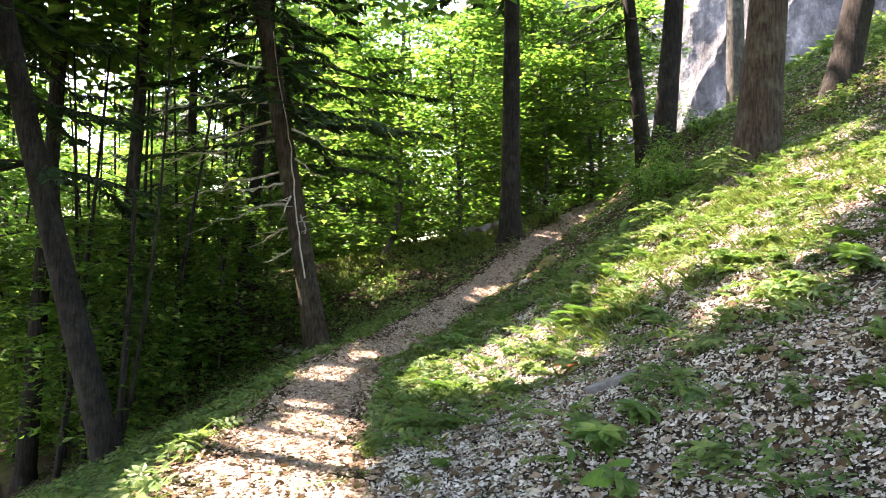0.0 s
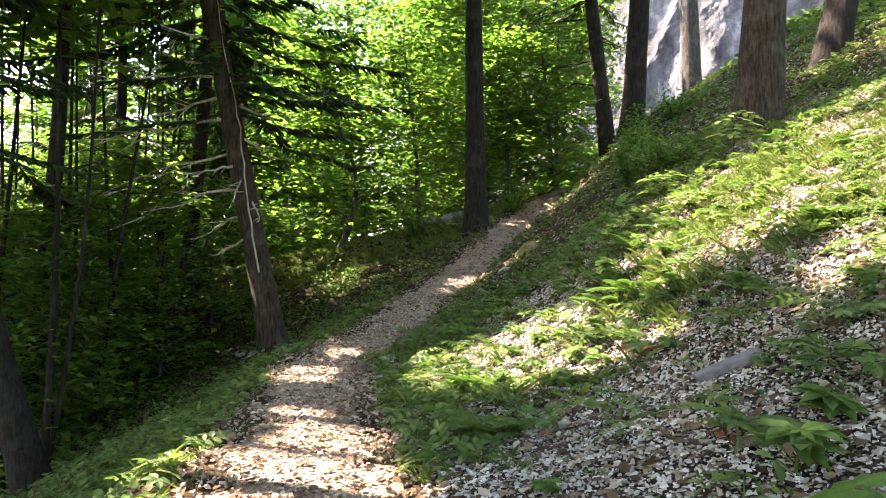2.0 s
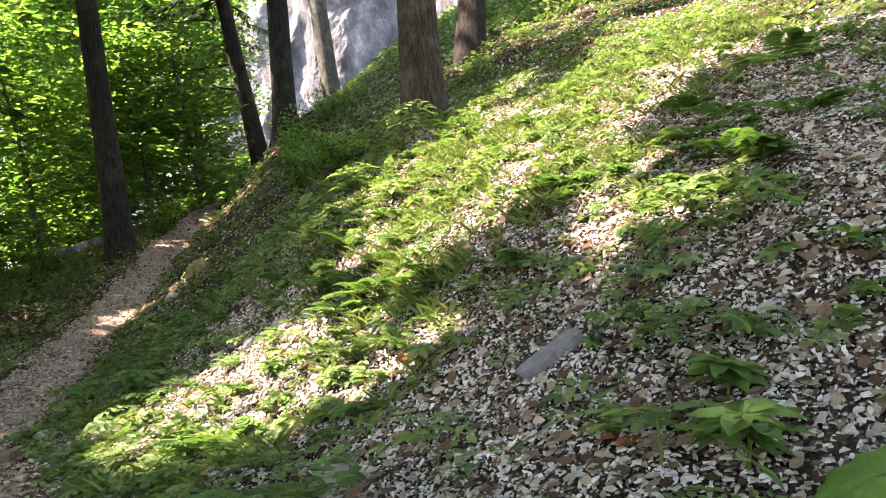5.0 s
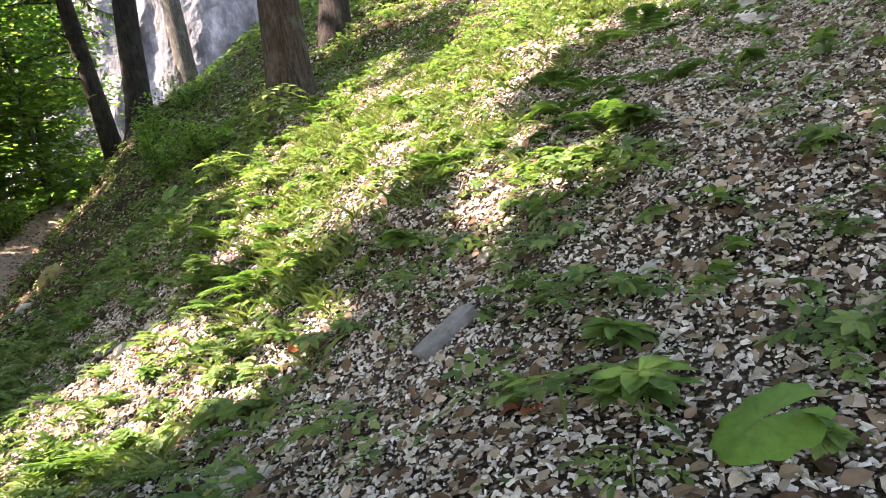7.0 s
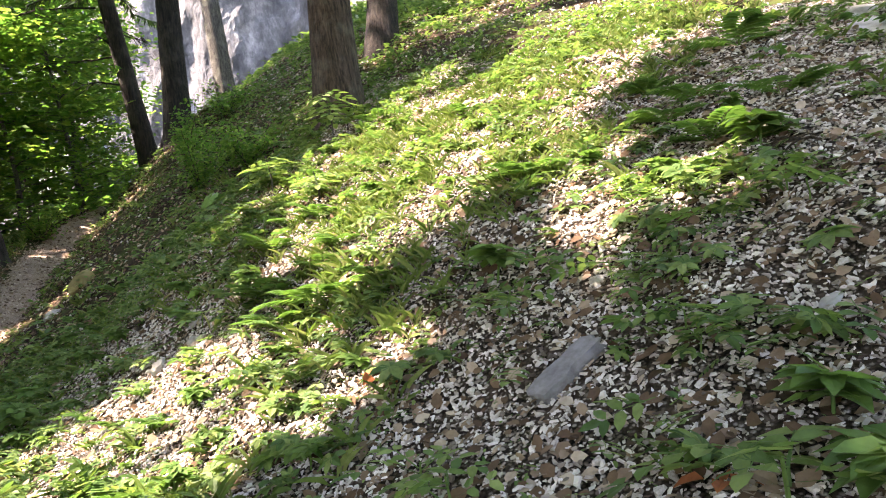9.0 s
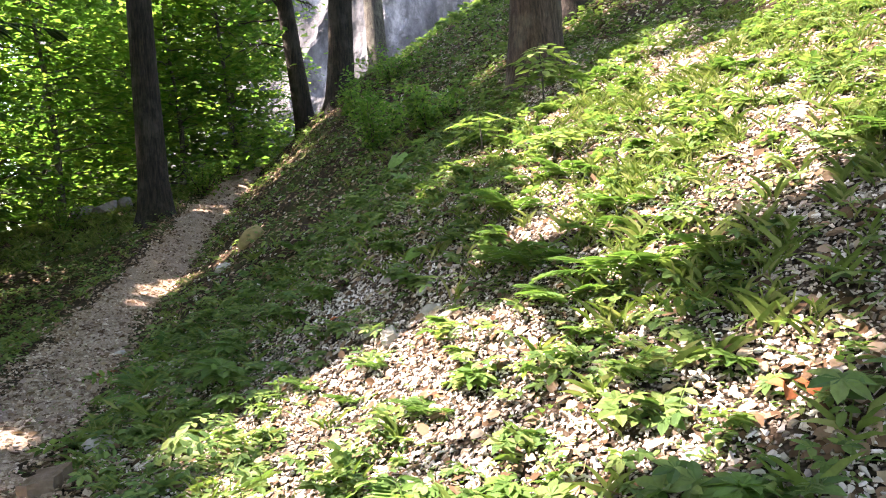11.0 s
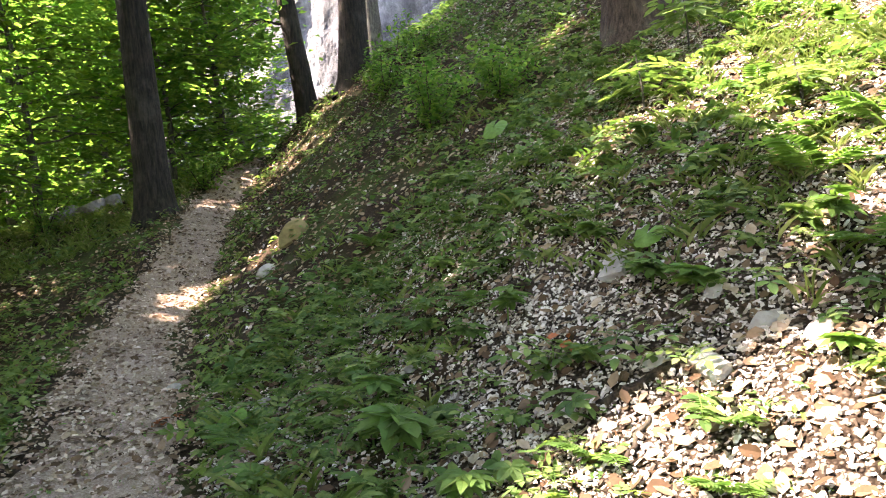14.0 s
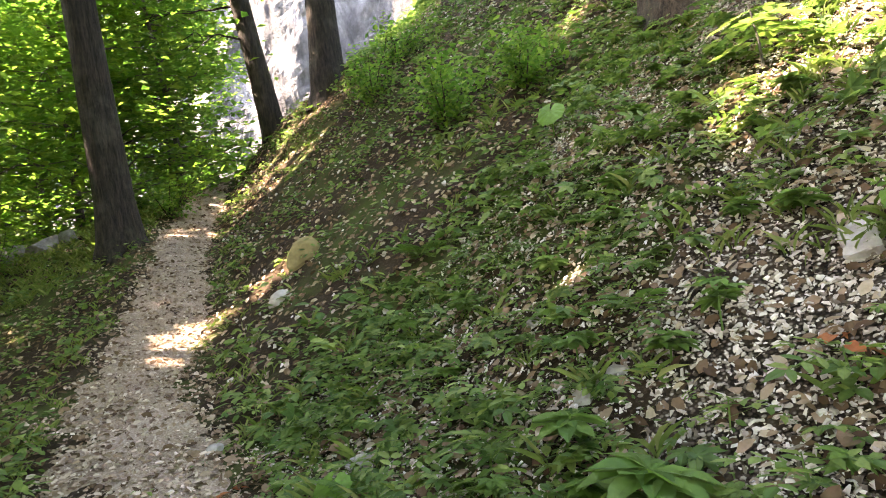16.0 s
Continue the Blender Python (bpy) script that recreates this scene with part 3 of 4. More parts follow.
# ---------------------------------------------------------------- chips, litter, herbs
def on_ground(n, x0, x1, y0, y1, seed):
    g = np.random.default_rng(seed)
    return g, g.uniform(x0, x1, n), g.uniform(y0, y1, n)


def chip_shape(seed):
    g = np.random.default_rng(seed)
    a = np.sort(g.uniform(0, 6.28, 5))
    r = g.uniform(0.35, 0.6, 5)
    top = np.stack([np.cos(a) * r * 0.8, np.sin(a) * r * 0.8, 0.13 + g.normal(0, 0.03, 5)], -1)
    low = np.stack([np.cos(a) * r, np.sin(a) * r, np.full(5, -0.12)], -1)
    f = [(0, 1, 2), (0, 2, 3), (0, 3, 4)]
    for k in range(5):
        m = (k + 1) % 5
        f += [(k, 5 + k, 5 + m), (k, 5 + m, m)]
    return np.concatenate([top, low]), np.array(f)


def barren(x, y):
    """How stony the slope is, 0 to 1: bare on the near upper slope, green further on and by the trail."""
    s = trail_offset(x, y)
    v = 0.86 - 0.12 * (y - 5) + 0.11 * (s - 1.6) + 0.4 * waves(x, y, 51, 1.3)
    v = v + 0.9 * np.exp(-((x - 0.5) ** 2 / 0.8 + (y - 8.7) ** 2 / 1.6))
    v = v + 0.55 * np.exp(-((x - 0.9) ** 2 / 0.7 + (y - 6.2) ** 2 / 1.3))
    return np.clip(v, 0.03, 1.15)


def gravel_material():
    m, nt, s = material("fine_gravel", 0.95)
    s.inputs["Specular IOR Level"].default_value = 0.1
    v = nt.nodes.new("ShaderNodeTexVoronoi")
    v.inputs["Scale"].default_value = 46
    co = nt.nodes.new("ShaderNodeTexCoord").outputs["Object"]
    nt.links.new(co, v.inputs["Vector"])
    sep = nt.nodes.new("ShaderNodeSeparateColor")
    nt.links.new(v.outputs["Color"], sep.inputs[0])
    grain = ramp_colors(nt, sep.outputs[0], [(0.0, (0.04, 0.03, 0.022)), (0.45, (0.14, 0.115, 0.092)), (0.75, (0.32, 0.285, 0.245)), (1.0, (0.52, 0.485, 0.44))])
    seam = ramp_colors(nt, v.outputs["Distance"], [(0.25, (1, 1, 1)), (0.52, (0.08, 0.065, 0.05))])
    c = mix_color(nt, 1.0, grain, seam, "MULTIPLY")
    dirt = ramp_colors(nt, noise_tex(nt, 3.2, 6, 0.7), [(0.46, (0, 0, 0)), (0.6, (0.9, 0.9, 0.9))])
    nt.links.new(mix_color(nt, dirt, c, (0.05, 0.035, 0.024)), s.inputs["Base Color"])
    bump(nt, v.outputs["Distance"], 1.0, -0.02, s)
    return m


bx, by = np.meshgrid(np.arange(-0.8, 6.6, 0.06), np.arange(2.2, 13.5, 0.06))
bz = height(bx, by) + 0.007
n_b = bx.shape[1]
ii, jj = np.meshgrid(np.arange(n_b - 1), np.arange(bx.shape[0] - 1))
q0 = (jj * n_b + ii).ravel()
mid_x, mid_y = bx.ravel()[q0] + 0.03, by.ravel()[q0] + 0.03
q0 = q0[(barren(mid_x, mid_y) + 0.16 * waves(mid_x, mid_y, 59, 0.16) > 0.34) & (trail_offset(mid_x, mid_y) > 0.7)]
put("scree_bed", mesh("scree_bed", np.stack([bx, by, bz], -1).reshape(-1, 3), np.stack([q0, q0 + 1, q0 + n_b + 1, q0 + n_b], -1), gravel_material(), True),
    label="pale fine gravel bed of the stony slope", category="gravel", kind="structure")


def lay_chips(name, label, n, x0, x1, y0, y1, lo, hi, mat, seed, mask, flat=1.0, lift=0.0):
    g, x, y = on_ground(n, x0, x1, y0, y1, seed)
    keep = g.uniform(0, 1, n) < mask(x, y)
    x, y = x[keep], y[keep]
    size = lo + (hi - lo) * g.uniform(0, 1, len(x)) ** 2.2
    up = normal(x, y) + g.normal(0, 0.3, (len(x), 3))
    turns = frames_from(up, g.uniform(0, 6.28, len(x)))
    pl = np.stack([x, y, height(x, y) + size * 0.1 + 0.004 + lift + g.uniform(0, 0.014, len(x))], -1)
    which = g.integers(0, 6, len(x))
    pairs = [scatter(chip_shape(60 + k), pl[which == k], turns[which == k], np.stack([size, size * g.uniform(0.6, 1, len(size)), size * flat], -1)[which == k]) for k in range(6)]
    return put(name, mesh(name, *join(pairs), mat), label=label, category="stones", kind="stuff")


scree = lay_chips("scree", "pale limestone chips strewn over the slope", 165000, -0.8, 6.5, 2.2, 13.5, 0.016, 0.05, CHIP, 301, lambda x, y: np.clip(barren(x, y) + 0.28, 0.45, 1) * (trail_offset(x, y) > 0.62), 0.85, 0.004)
lay_chips("scree", "pale limestone chips among herbs on the upper slope", 30000, 0, 11, 3, 24, 0.035, 0.1, CHIP, 302, lambda x, y: np.where((y > 13.5) & (trail_offset(x, y) < 5.5), 0.14, 0.5) * ((y > 13.5) | (x > 6.5)) * (trail_offset(x, y) > 0.7))
grit = lay_chips("trail_grit", "small broken stones on the trail", 70000, -2.2, 3.6, 2.2, 22, 0.014, 0.056, GRIT, 303, lambda x, y: np.interp(y, [14, 19], [0.95, 0.4]) * (np.abs(trail_offset(x, y)) < 0.66 + 0.14 * waves(x, y, 56, 0.35)), 0.95, 0.016)


def lay_litter(n, x0, x1, y0, y1, seed, mask):
    g, x, y = on_ground(n, x0, x1, y0, y1, seed)
    keep = g.uniform(0, 1, n) < mask(x, y)
    x, y = x[keep], y[keep]
    up = normal(x, y) + g.normal(0, 0.3, (len(x), 3))
    pl = np.stack([x, y, height(x, y) + 0.022], -1)
    sz = g.uniform(0.04, 0.09, len(x))
    put("leaf_litter", mesh("leaf_litter", *scatter(LEAF, pl, frames_from(up, g.uniform(0, 6.28, len(x))), np.stack([sz, sz * 1.3, sz], -1)), LITTER),
        label="dry brown and bleached beech leaves on the ground", category="leaf litter", kind="stuff")


lay_litter(34000, -4, 6, 2.2, 13, 311, lambda x, y: np.where(np.abs(trail_offset(x, y)) < 0.5, 0.4, 0.8))
lay_litter(46000, -7, 10, 12.5, 26, 312, lambda x, y: np.where(np.abs(trail_offset(x, y)) < 0.6, 0.95, 0.75))


def rosettes(x, y, g, leaves, length, rise, template, spread=0.5):
    """Leaves on short stalks round each plant's foot: arrays of place, turn and size."""
    n = len(x)
    a = g.uniform(0, 6.28, (n, leaves))
    h = rise[:, None] * g.uniform(0.35, 1.1, (n, leaves))
    r = spread * length[:, None] * g.uniform(0.1, 1, (n, leaves))
    px, py = x[:, None] + np.cos(a) * r, y[:, None] + np.sin(a) * r
    pz = height(x, y)[:, None] + h
    way = np.stack([np.cos(a), np.sin(a), g.normal(-0.05, 0.3, a.shape)], -1).reshape(-1, 3)
    up = np.tile([0, 0, 1.0], (n * leaves, 1)) + g.normal(0, 0.3, (n * leaves, 3))
    sz = (length[:, None] * g.uniform(0.6, 1.15, a.shape)).ravel()
    return scatter(template, np.stack([px, py, pz], -1).reshape(-1, 3), along(way, up), sz)


def lay_herbs(name, label, n, x0, x1, y0, y1, seed, mask, leaves, lo, hi, rise, mat, template=LEAF, spread=0.9):
    g, x, y = on_ground(n, x0, x1, y0, y1, seed)
    keep = g.uniform(0, 1, n) < mask(x, y)
    x, y = x[keep], y[keep]
    ln = g.uniform(lo, hi, len(x))
    put(name, mesh(name, *rosettes(x, y, g, leaves, ln, ln * rise, template, spread), mat), label=label, category="herbs", kind="stuff")


def green(x, y):
    s = trail_offset(x, y)
    return np.clip(1.1 - barren(x, y) + 0.35 * waves(x, y, 52, 0.6), 0.03, 1) * np.where(np.abs(s) < 0.62, 0.0, 1.0)


def compound(pairs, width, taper=0.35, gap=0.9):
    """A pinnate leaf of unit length: leaflets in pairs along a stalk and one at its tip."""
    items = []
    for k in range(pairs):
        u = 0.25 + 0.62 * k / max(1, pairs - 1) * gap
        ln = width * (1 - taper * abs(u - 0.5) * 1.6)
        for side in (-1, 1):
            a = side * 1.15
            c, s = math.cos(a), math.sin(a)
            v = LEAF[0] * ln
            items.append((np.stack([u + v[:, 0] * c - v[:, 1] * s, v[:, 0] * s + v[:, 1] * c, v[:, 2] - 0.22 * u * u], -1), LEAF[1]))
    v = LEAF[0] * width
    items.append((v + np.array([0.86, 0, -0.17]), LEAF[1]))
    items.append((np.array([(0, -0.012, 0), (0, 0.012, 0), (0.5, 0.008, -0.04), (0.95, 0, -0.2), (0.5, -0.008, -0.04)]), np.array([(0, 1, 2), (0, 2, 4), (4, 2, 3)])))
    return join(items)


def palmate(n, width=0.95):
    """Leaflets spread like fingers from the tip of a stalk."""
    items = []
    for k in range(n):
        a = (k - (n - 1) / 2) * (4.6 / n)
        ln = 1 - 0.3 * abs(k - (n - 1) / 2) / n
        c, s = math.cos(a), math.sin(a)
        v = LEAF[0] * np.array([ln, width, 1.2])
        items.append((np.stack([v[:, 0] * c - v[:, 1] * s, v[:, 0] * s + v[:, 1] * c, v[:, 2]], -1), LEAF[1]))
    return join(items)


SPRIG = compound(3, 0.42)
HAND = palmate(5)

lay_herbs("herb_cover", "low green woodland herbs with compound leaves on the slope", 4600, -3.5, 6.5, 2.2, 13.5, 321, lambda x, y: np.maximum(green(x, y), 0.15 * (trail_offset(x, y) > 2.0)) * np.where(y > 9, 0.5, 0.85), 4, 0.09, 0.22, 0.55, HERB, SPRIG, 0.5)
lay_herbs("herb_cover", "low green herbs with finger-like leaves on the slope", 6500, -3.5, 6.5, 2.2, 14, 323, lambda x, y: np.maximum(green(x, y), 0.2 * (trail_offset(x, y) > 2.0)) * np.where(y > 9, 0.55, 0.8), 4, 0.045, 0.115, 1.0, HERB, HAND, 0.9)
lay_herbs("herb_cover", "tiny round-leaved herbs carpeting the slope", 26000, -3.5, 6.5, 2.2, 13.5, 324, lambda x, y: np.clip(green(x, y), 0.06, 1), 5, 0.018, 0.045, 1.0, HERB, LEAF, 1.4)
lay_herbs("herb_cover", "low green woodland herbs on the upper slope", 11000, -6, 12, 13, 27, 322, lambda x, y: np.where(np.abs(trail_offset(x, y)) < 0.62, 0, np.where((trail_offset(x, y) < 3.5) & (y > 14.5), 0.36, 0.75)), 7, 0.06, 0.14, 1.0, HERB)
lay_herbs("herb_cover", "leafy herbs on the sunny upper slope", 5200, 5.5, 13, 2.5, 14, 325, lambda x, y: np.clip(0.55 + 0.4 * waves(x, y, 58, 1.2), 0.1, 1), 6, 0.05, 0.11, 1.0, HERB)
lay_herbs("herb_cover", "leafy herbs on the far slope below the cliff", 6000, 10, 28, 8, 36, 327, lambda x, y: 0.9 + 0 * x, 7, 0.12, 0.26, 1.0, HERB)
lay_herbs("herb_cover", "dark herbs on the shaded bank below the trail", 5000, -9, -0.5, 2.5, 20, 326, lambda x, y: (trail_offset(x, y) < -0.66) * 0.9, 6, 0.05, 0.12, 1.0, HERB)


def lay_grass(name, label, n, x0, x1, y0, y1, seed, mask, lo=0.08, hi=0.22):
    g, x, y = on_ground(n, x0, x1, y0, y1, seed)
    keep = g.uniform(0, 1, n) < mask(x, y)
    x, y = x[keep], y[keep]
    k = 10
    xx, yy = np.repeat(x, k) + g.normal(0, 0.025, len(x) * k), np.repeat(y, k) + g.normal(0, 0.025, len(x) * k)
    a = g.uniform(0, 6.28, len(xx))
    way = np.stack([np.cos(a) * 0.6, np.sin(a) * 0.6, g.uniform(0.4, 1.5, len(xx))], -1)
    sz = g.uniform(lo, hi, len(xx))
    blade = (NARROW[0] * np.array([1, 0.22, 2.4]), NARROW[1])
    put(name, mesh(name, *scatter(blade, np.stack([xx, yy, height(xx, yy)], -1), along(way, np.tile([0, 0, 1.0], (len(xx), 1)) + g.normal(0, 0.1, (len(xx), 3))), sz), GRASS),
        label=label, category="grass", kind="stuff")


lay_grass("grass_tufts", "thin tufts of bright grass on the slope", 3800, -3, 6.5, 2.5, 15, 331, lambda x, y: green(x, y) * (0.1 + 0.7 * (waves(x, y, 53, 1.0) > 0.2)) * np.where(y > 9.5, 0.35, 1))
lay_grass("grass_verge", "short grass along the trail's edges", 2600, -3, 4, 2, 20, 332, lambda x, y: ((np.abs(trail_offset(x, y)) > 0.58) & (np.abs(trail_offset(x, y)) < 1.15)) * 0.8, 0.05, 0.13)

lay_grass("grass_tufts", "sunny mossy grass beyond the dark spruce", 2600, -4, 3.5, 20.8, 27, 333, lambda x, y: (trail_offset(x, y) < -0.7) * 0.9, 0.08, 0.2)
lay_grass("grass_tufts", "bright grass in the sunny band of the slope", 2400, 1.5, 7, 6.8, 11, 334, lambda x, y: 0.2 + 0.5 * (waves(x, y, 57, 0.7) > 0.2), 0.07, 0.17)


# ---------------------------------------------------------------- single plants
def at(x, y, lift=0.0):
    return np.array([x, y, float(height(x, y)) + lift])


def frond_mesh(seed, length=0.42):
    g = np.random.default_rng(seed)
    q = np.linspace(0, 1, 9)
    line = np.stack([length * q * 0.9, 0.02 * np.sin(q * 3), length * (0.55 * q - 0.6 * q ** 2)], -1)
    v, f = tube(line, 0.004 * (1.2 - q), 3)
    items = [tri((v, f))]
    for k in range(15):
        u = 0.12 + 0.86 * k / 15
        p = np.array([np.interp(u, q, line[:, c]) for c in range(3)])
        ln = length * 0.3 * math.sin(min(1, (u + 0.12)) * math.pi) ** 0.8 + 0.006
        for side in (-1, 1):
            a = side * (1.25 - 0.35 * u)
            c, s = math.cos(a), math.sin(a)
            w = NARROW[0] * np.array([ln, ln * 1.25, ln])
            items.append((p + np.stack([w[:, 0] * c - w[:, 1] * s, w[:, 0] * s + w[:, 1] * c, w[:, 2] + g.normal(0, 0.003)], -1), NARROW[1]))
    return mesh("frond", *join(items), FERN)


FRONDS = [frond_mesh(400 + k, 0.36 + 0.05 * k) for k in range(3)]


def fern(seed, count, tilt=0):
    root = tagged(new("fern"), "green fern with arching feathery fronds on the slope", "fern", "ferns on the slope")
    g = np.random.default_rng(seed)
    for k in range(count):
        f = put("frond", FRONDS[k % 3], root)
        f.matrix_basis = pose(0, 0, 0.01, 0, g.normal(-12, 8), 360 * k / count + g.normal(0, 14))
    return root


def plant_copies(makers, spots, seed, lo=0.8, hi=1.2):
    """The first of each kind at its spot, the rest as copies."""
    g = np.random.default_rng(seed)
    made = []
    for k, (x, y, *s) in enumerate(spots):
        size = (s[0] if s else 1.0) * g.uniform(lo, hi)
        m = Matrix.Translation(at(x, y)) @ pose(0, 0, 0, 0, 8, 0) @ pose(0, 0, 0, 0, 0, g.uniform(0, 360)) @ Matrix.Scale(size, 4)
        if k < len(makers):
            made.append(makers[k]())
            made[-1].matrix_basis = m
        else:
            src = made[k % len(makers)]
            ob = copy_thing(src, Matrix.Identity(4))
            ob.matrix_basis = m
    return made


FERN_SPOTS = [
    (2.19, 8.48), (1.93, 7.64), (1.63, 8.02), (3.65, 6.39), (5.23, 6.52, 1.5), (0.11, 7.6), (3.33, 5.96), (1.4, 8.17, 1.2), (1.65, 8.68), (1.96, 8.38), (2.53, 9.73),
    (0.62, 8.29, 0.6), (0.82, 9.22, 0.5), (0.54, 9.61, 0.5), (0.57, 9.07, 0.55), (2.17, 9.47), (1.29, 11.26, 0.8), (-0.11, 11.8), (1.67, 8.93), (3.99, 6.34), (0.1, 12.1, 0.7),
    (0.0, 6.16), (3.94, 5.75, 0.9), (4.3, 6.9, 0.8), (2.6, 9.3), (3.4, 10.4), (4.6, 9.2), (2.9, 7.1), (4.9, 11.2), (2.2, 14.0)]
plant_copies([lambda: fern(410, 7), lambda: fern(411, 5), lambda: fern(412, 8)], FERN_SPOTS, 413)


def hand_leaf(seed, n, size):
    v, f = palmate(n, 0.9)
    g = np.random.default_rng(seed)
    return mesh("leaf", v * size + g.normal(0, 0.002, v.shape), f, FERN)


FINGER_LEAVES = [hand_leaf(420 + k, n, s) for k, (n, s) in enumerate([(7, 0.12), (5, 0.1), (7, 0.09)])]


def finger_herb(seed, count, tall):
    root = tagged(new("woodland_herb"), "leafy herb with finger-like green leaves among stones", "herb", "leafy herbs on the slope")
    g = np.random.default_rng(seed)
    put("stem", mesh("stem", *tube([(0, 0, -0.03), (0.01, 0, tall * 0.5), (0.0, 0.01, tall)], [0.005, 0.004, 0.003], 5), FERN), root)
    for k in range(count):
        lf = put("leaf", FINGER_LEAVES[k % 3], root)
        lf.matrix_basis = pose(0, 0, tall * g.uniform(0.6, 1.0), g.normal(0, 10), g.uniform(-12, 10), 360 * k / count + g.normal(0, 20))
    return root


HERB_SPOTS = [
    (2.62, 11.53), (3.63, 5.94), (3.9, 5.08), (3.03, 9.93), (2.57, 12.81), (0.5, 12.6), (2.0, 12.1), (1.3, 13.2), (2.3, 10.2), (0.45, 11.1, 1.3), (1.15, 10.75),
    (0.95, 12.4), (0.1, 9.9, 1.2), (2.2, 11.9), (0.2, 13.0), (2.7, 10.9), (3.4, 11.6), (1.1, 8.9), (2.9, 8.9), (0.3, 7.3), (0.7, 6.7), (0.2, 11.3), (1.75, 9.2),
    (3.1, 12.2), (3.8, 12.4), (4.4, 10.3)]
BROAD_SPOTS = [
    (1.01, 4.48, 1.7), (1.94, 6.6, 1.6), (3.15, 5.6, 1.7), (1.43, 9.96, 1.2), (0.29, 10.9, 1.2), (1.03, 11.45, 1.2), (0.25, 10.61, 2.2), (1.75, 10.6, 1.3),
    (1.4, 9.7, 1.3), (0.95, 10.9, 1.4), (1.51, 12.75, 1.2), (1.69, 12.1, 1.2), (1.3, 4.73, 1.6), (1.78, 10.9, 1.1), (0.79, 8.13, 1.2)]
plant_copies([lambda: finger_herb(430, 5, 0.14), lambda: finger_herb(431, 6, 0.2), lambda: finger_herb(432, 4, 0.12)], HERB_SPOTS, 433)


plant_copies([lambda: finger_herb(436, 6, 0.1), lambda: finger_herb(437, 7, 0.13)], BROAD_SPOTS, 438, 0.9, 1.1)


def pinnate_leaf(seed, pairs, length):
    """A long leaf with stalked oval leaflets in pairs, arching over."""
    g = np.random.default_rng(seed)
    v, f = compound(pairs, 0.3 if pairs < 5 else 0.25, 0.3, 0.95)
    v = v * length
    v[:, 2] += 0.5 * v[:, 0] - 1.9 * v[:, 0] ** 2 + g.normal(0, 0.0015, len(v))
    return mesh("leaf", v, f, HERB)


PINNATE = [pinnate_leaf(470 + k, n, ln) for k, (n, ln) in enumerate([(4, 0.24), (5, 0.28), (3, 0.2)])]


def pinnate_herb(seed, count, tall):
    root = tagged(new("pinnate_herb"), "green herb with paired oval leaflets among pale chips", "herb", "pinnate herbs on the slope")
    g = np.random.default_rng(seed)
    put("stem", mesh("stem", *tube([(0, 0, -0.04), (0.008, 0, tall * 0.5), (0.0, 0.008, tall)], [0.005, 0.004, 0.003], 5), HERB), root)
    for k in range(count):
        lf = put("leaf", PINNATE[k % 3], root)
        lf.matrix_basis = pose(0, 0, tall * g.uniform(0.4, 1.0), g.normal(0, 12), g.uniform(-16, 12), 360 * k / count + g.normal(0, 22))
    return root


PINNATE_SPOTS = [
    (2.87, 4.61), (2.53, 4.25), (0.64, 5.72, 1.2), (2.65, 5.29), (1.52, 5.23), (0.74, 4.38), (2.71, 6.19), (0.27, 6.66, 1.2), (1.95, 5.87), (0.88, 4.7, 1.5),
    (0.49, 8.48, 0.8), (0.51, 9.7, 0.7), (0.33, 9.63, 0.7), (0.93, 10.17), (1.03, 9.47), (0.75, 11.79, 1.3), (0.97, 13.24, 1.2), (0.74, 10.57, 1.2), (0.94, 10.22), (0.42, 11.53, 1.2),
    (0.45, 13.92), (1.64, 5.35), (0.77, 6.03, 1.2), (1.66, 6.27), (2.5, 5.14, 1.2), (1.06, 8.51), (1.18, 12.53), (1.42, 9.4), (0.46, 10.2, 1.2)]
plant_copies([lambda: pinnate_herb(480, 5, 0.1), lambda: pinnate_herb(481, 4, 0.08), lambda: pinnate_herb(482, 6, 0.12)], PINNATE_SPOTS, 483)
_wild = np.random.default_rng(484)
MORE = [(x, y, sz) for x, y, sz in zip(_wild.uniform(-0.6, 4.5, 260), _wild.uniform(3.6, 14, 260), _wild.uniform(0.6, 1.15, 260)) if _wild.uniform() < 0.75 * green(x, y) * (trail_offset(x, y) > 0.75)][:60]
plant_copies([lambda: pinnate_herb(485, 5, 0.07), lambda: finger_herb(486, 5, 0.09), lambda: pinnate_herb(487, 4, 0.1)], MORE, 488)


def round_leaf_mesh(seed, size):
    """A heart-shaped leaf with a wavy toothed rim and folded veins, its stalk at the origin."""
    g = np.random.default_rng(seed)
    n, rings = 36, 6
    th = np.linspace(0.1, 2 * math.pi - 0.1, n)
    rim = size * (0.62 + 0.2 * np.cos(th - math.pi) ** 2 + 0.12 * np.cos(th * 0.5) ** 8) * (1 + 0.03 * np.sin(th * 19) + 0.03 * g.normal(0, 1, n))
    u = np.linspace(0, 1, rings + 1)[1:]
    x, y = -np.cos(th)[None] * rim * u[:, None], -np.sin(th)[None] * rim * u[:, None]
    z = 0.03 * size * np.sin(th * 9)[None] * u[:, None] - 0.16 * size * u[:, None] ** 2 + 0.05 * size * np.sin(th * 2)[None] * u[:, None]
    v = np.concatenate([[(0, 0, 0)], np.stack([x, y, z], -1).reshape(-1, 3)])
    f = [(0, 1 + k, 2 + k) for k in range(n - 1)]
    for r in range(rings - 1):
        for k in range(n - 1):
            a = 1 + r * n + k
            f += [(a, a + n, a + n + 1), (a, a + n + 1, a + 1)]
    return mesh("leaf", v, np.array(f), BIG_LEAF, True)


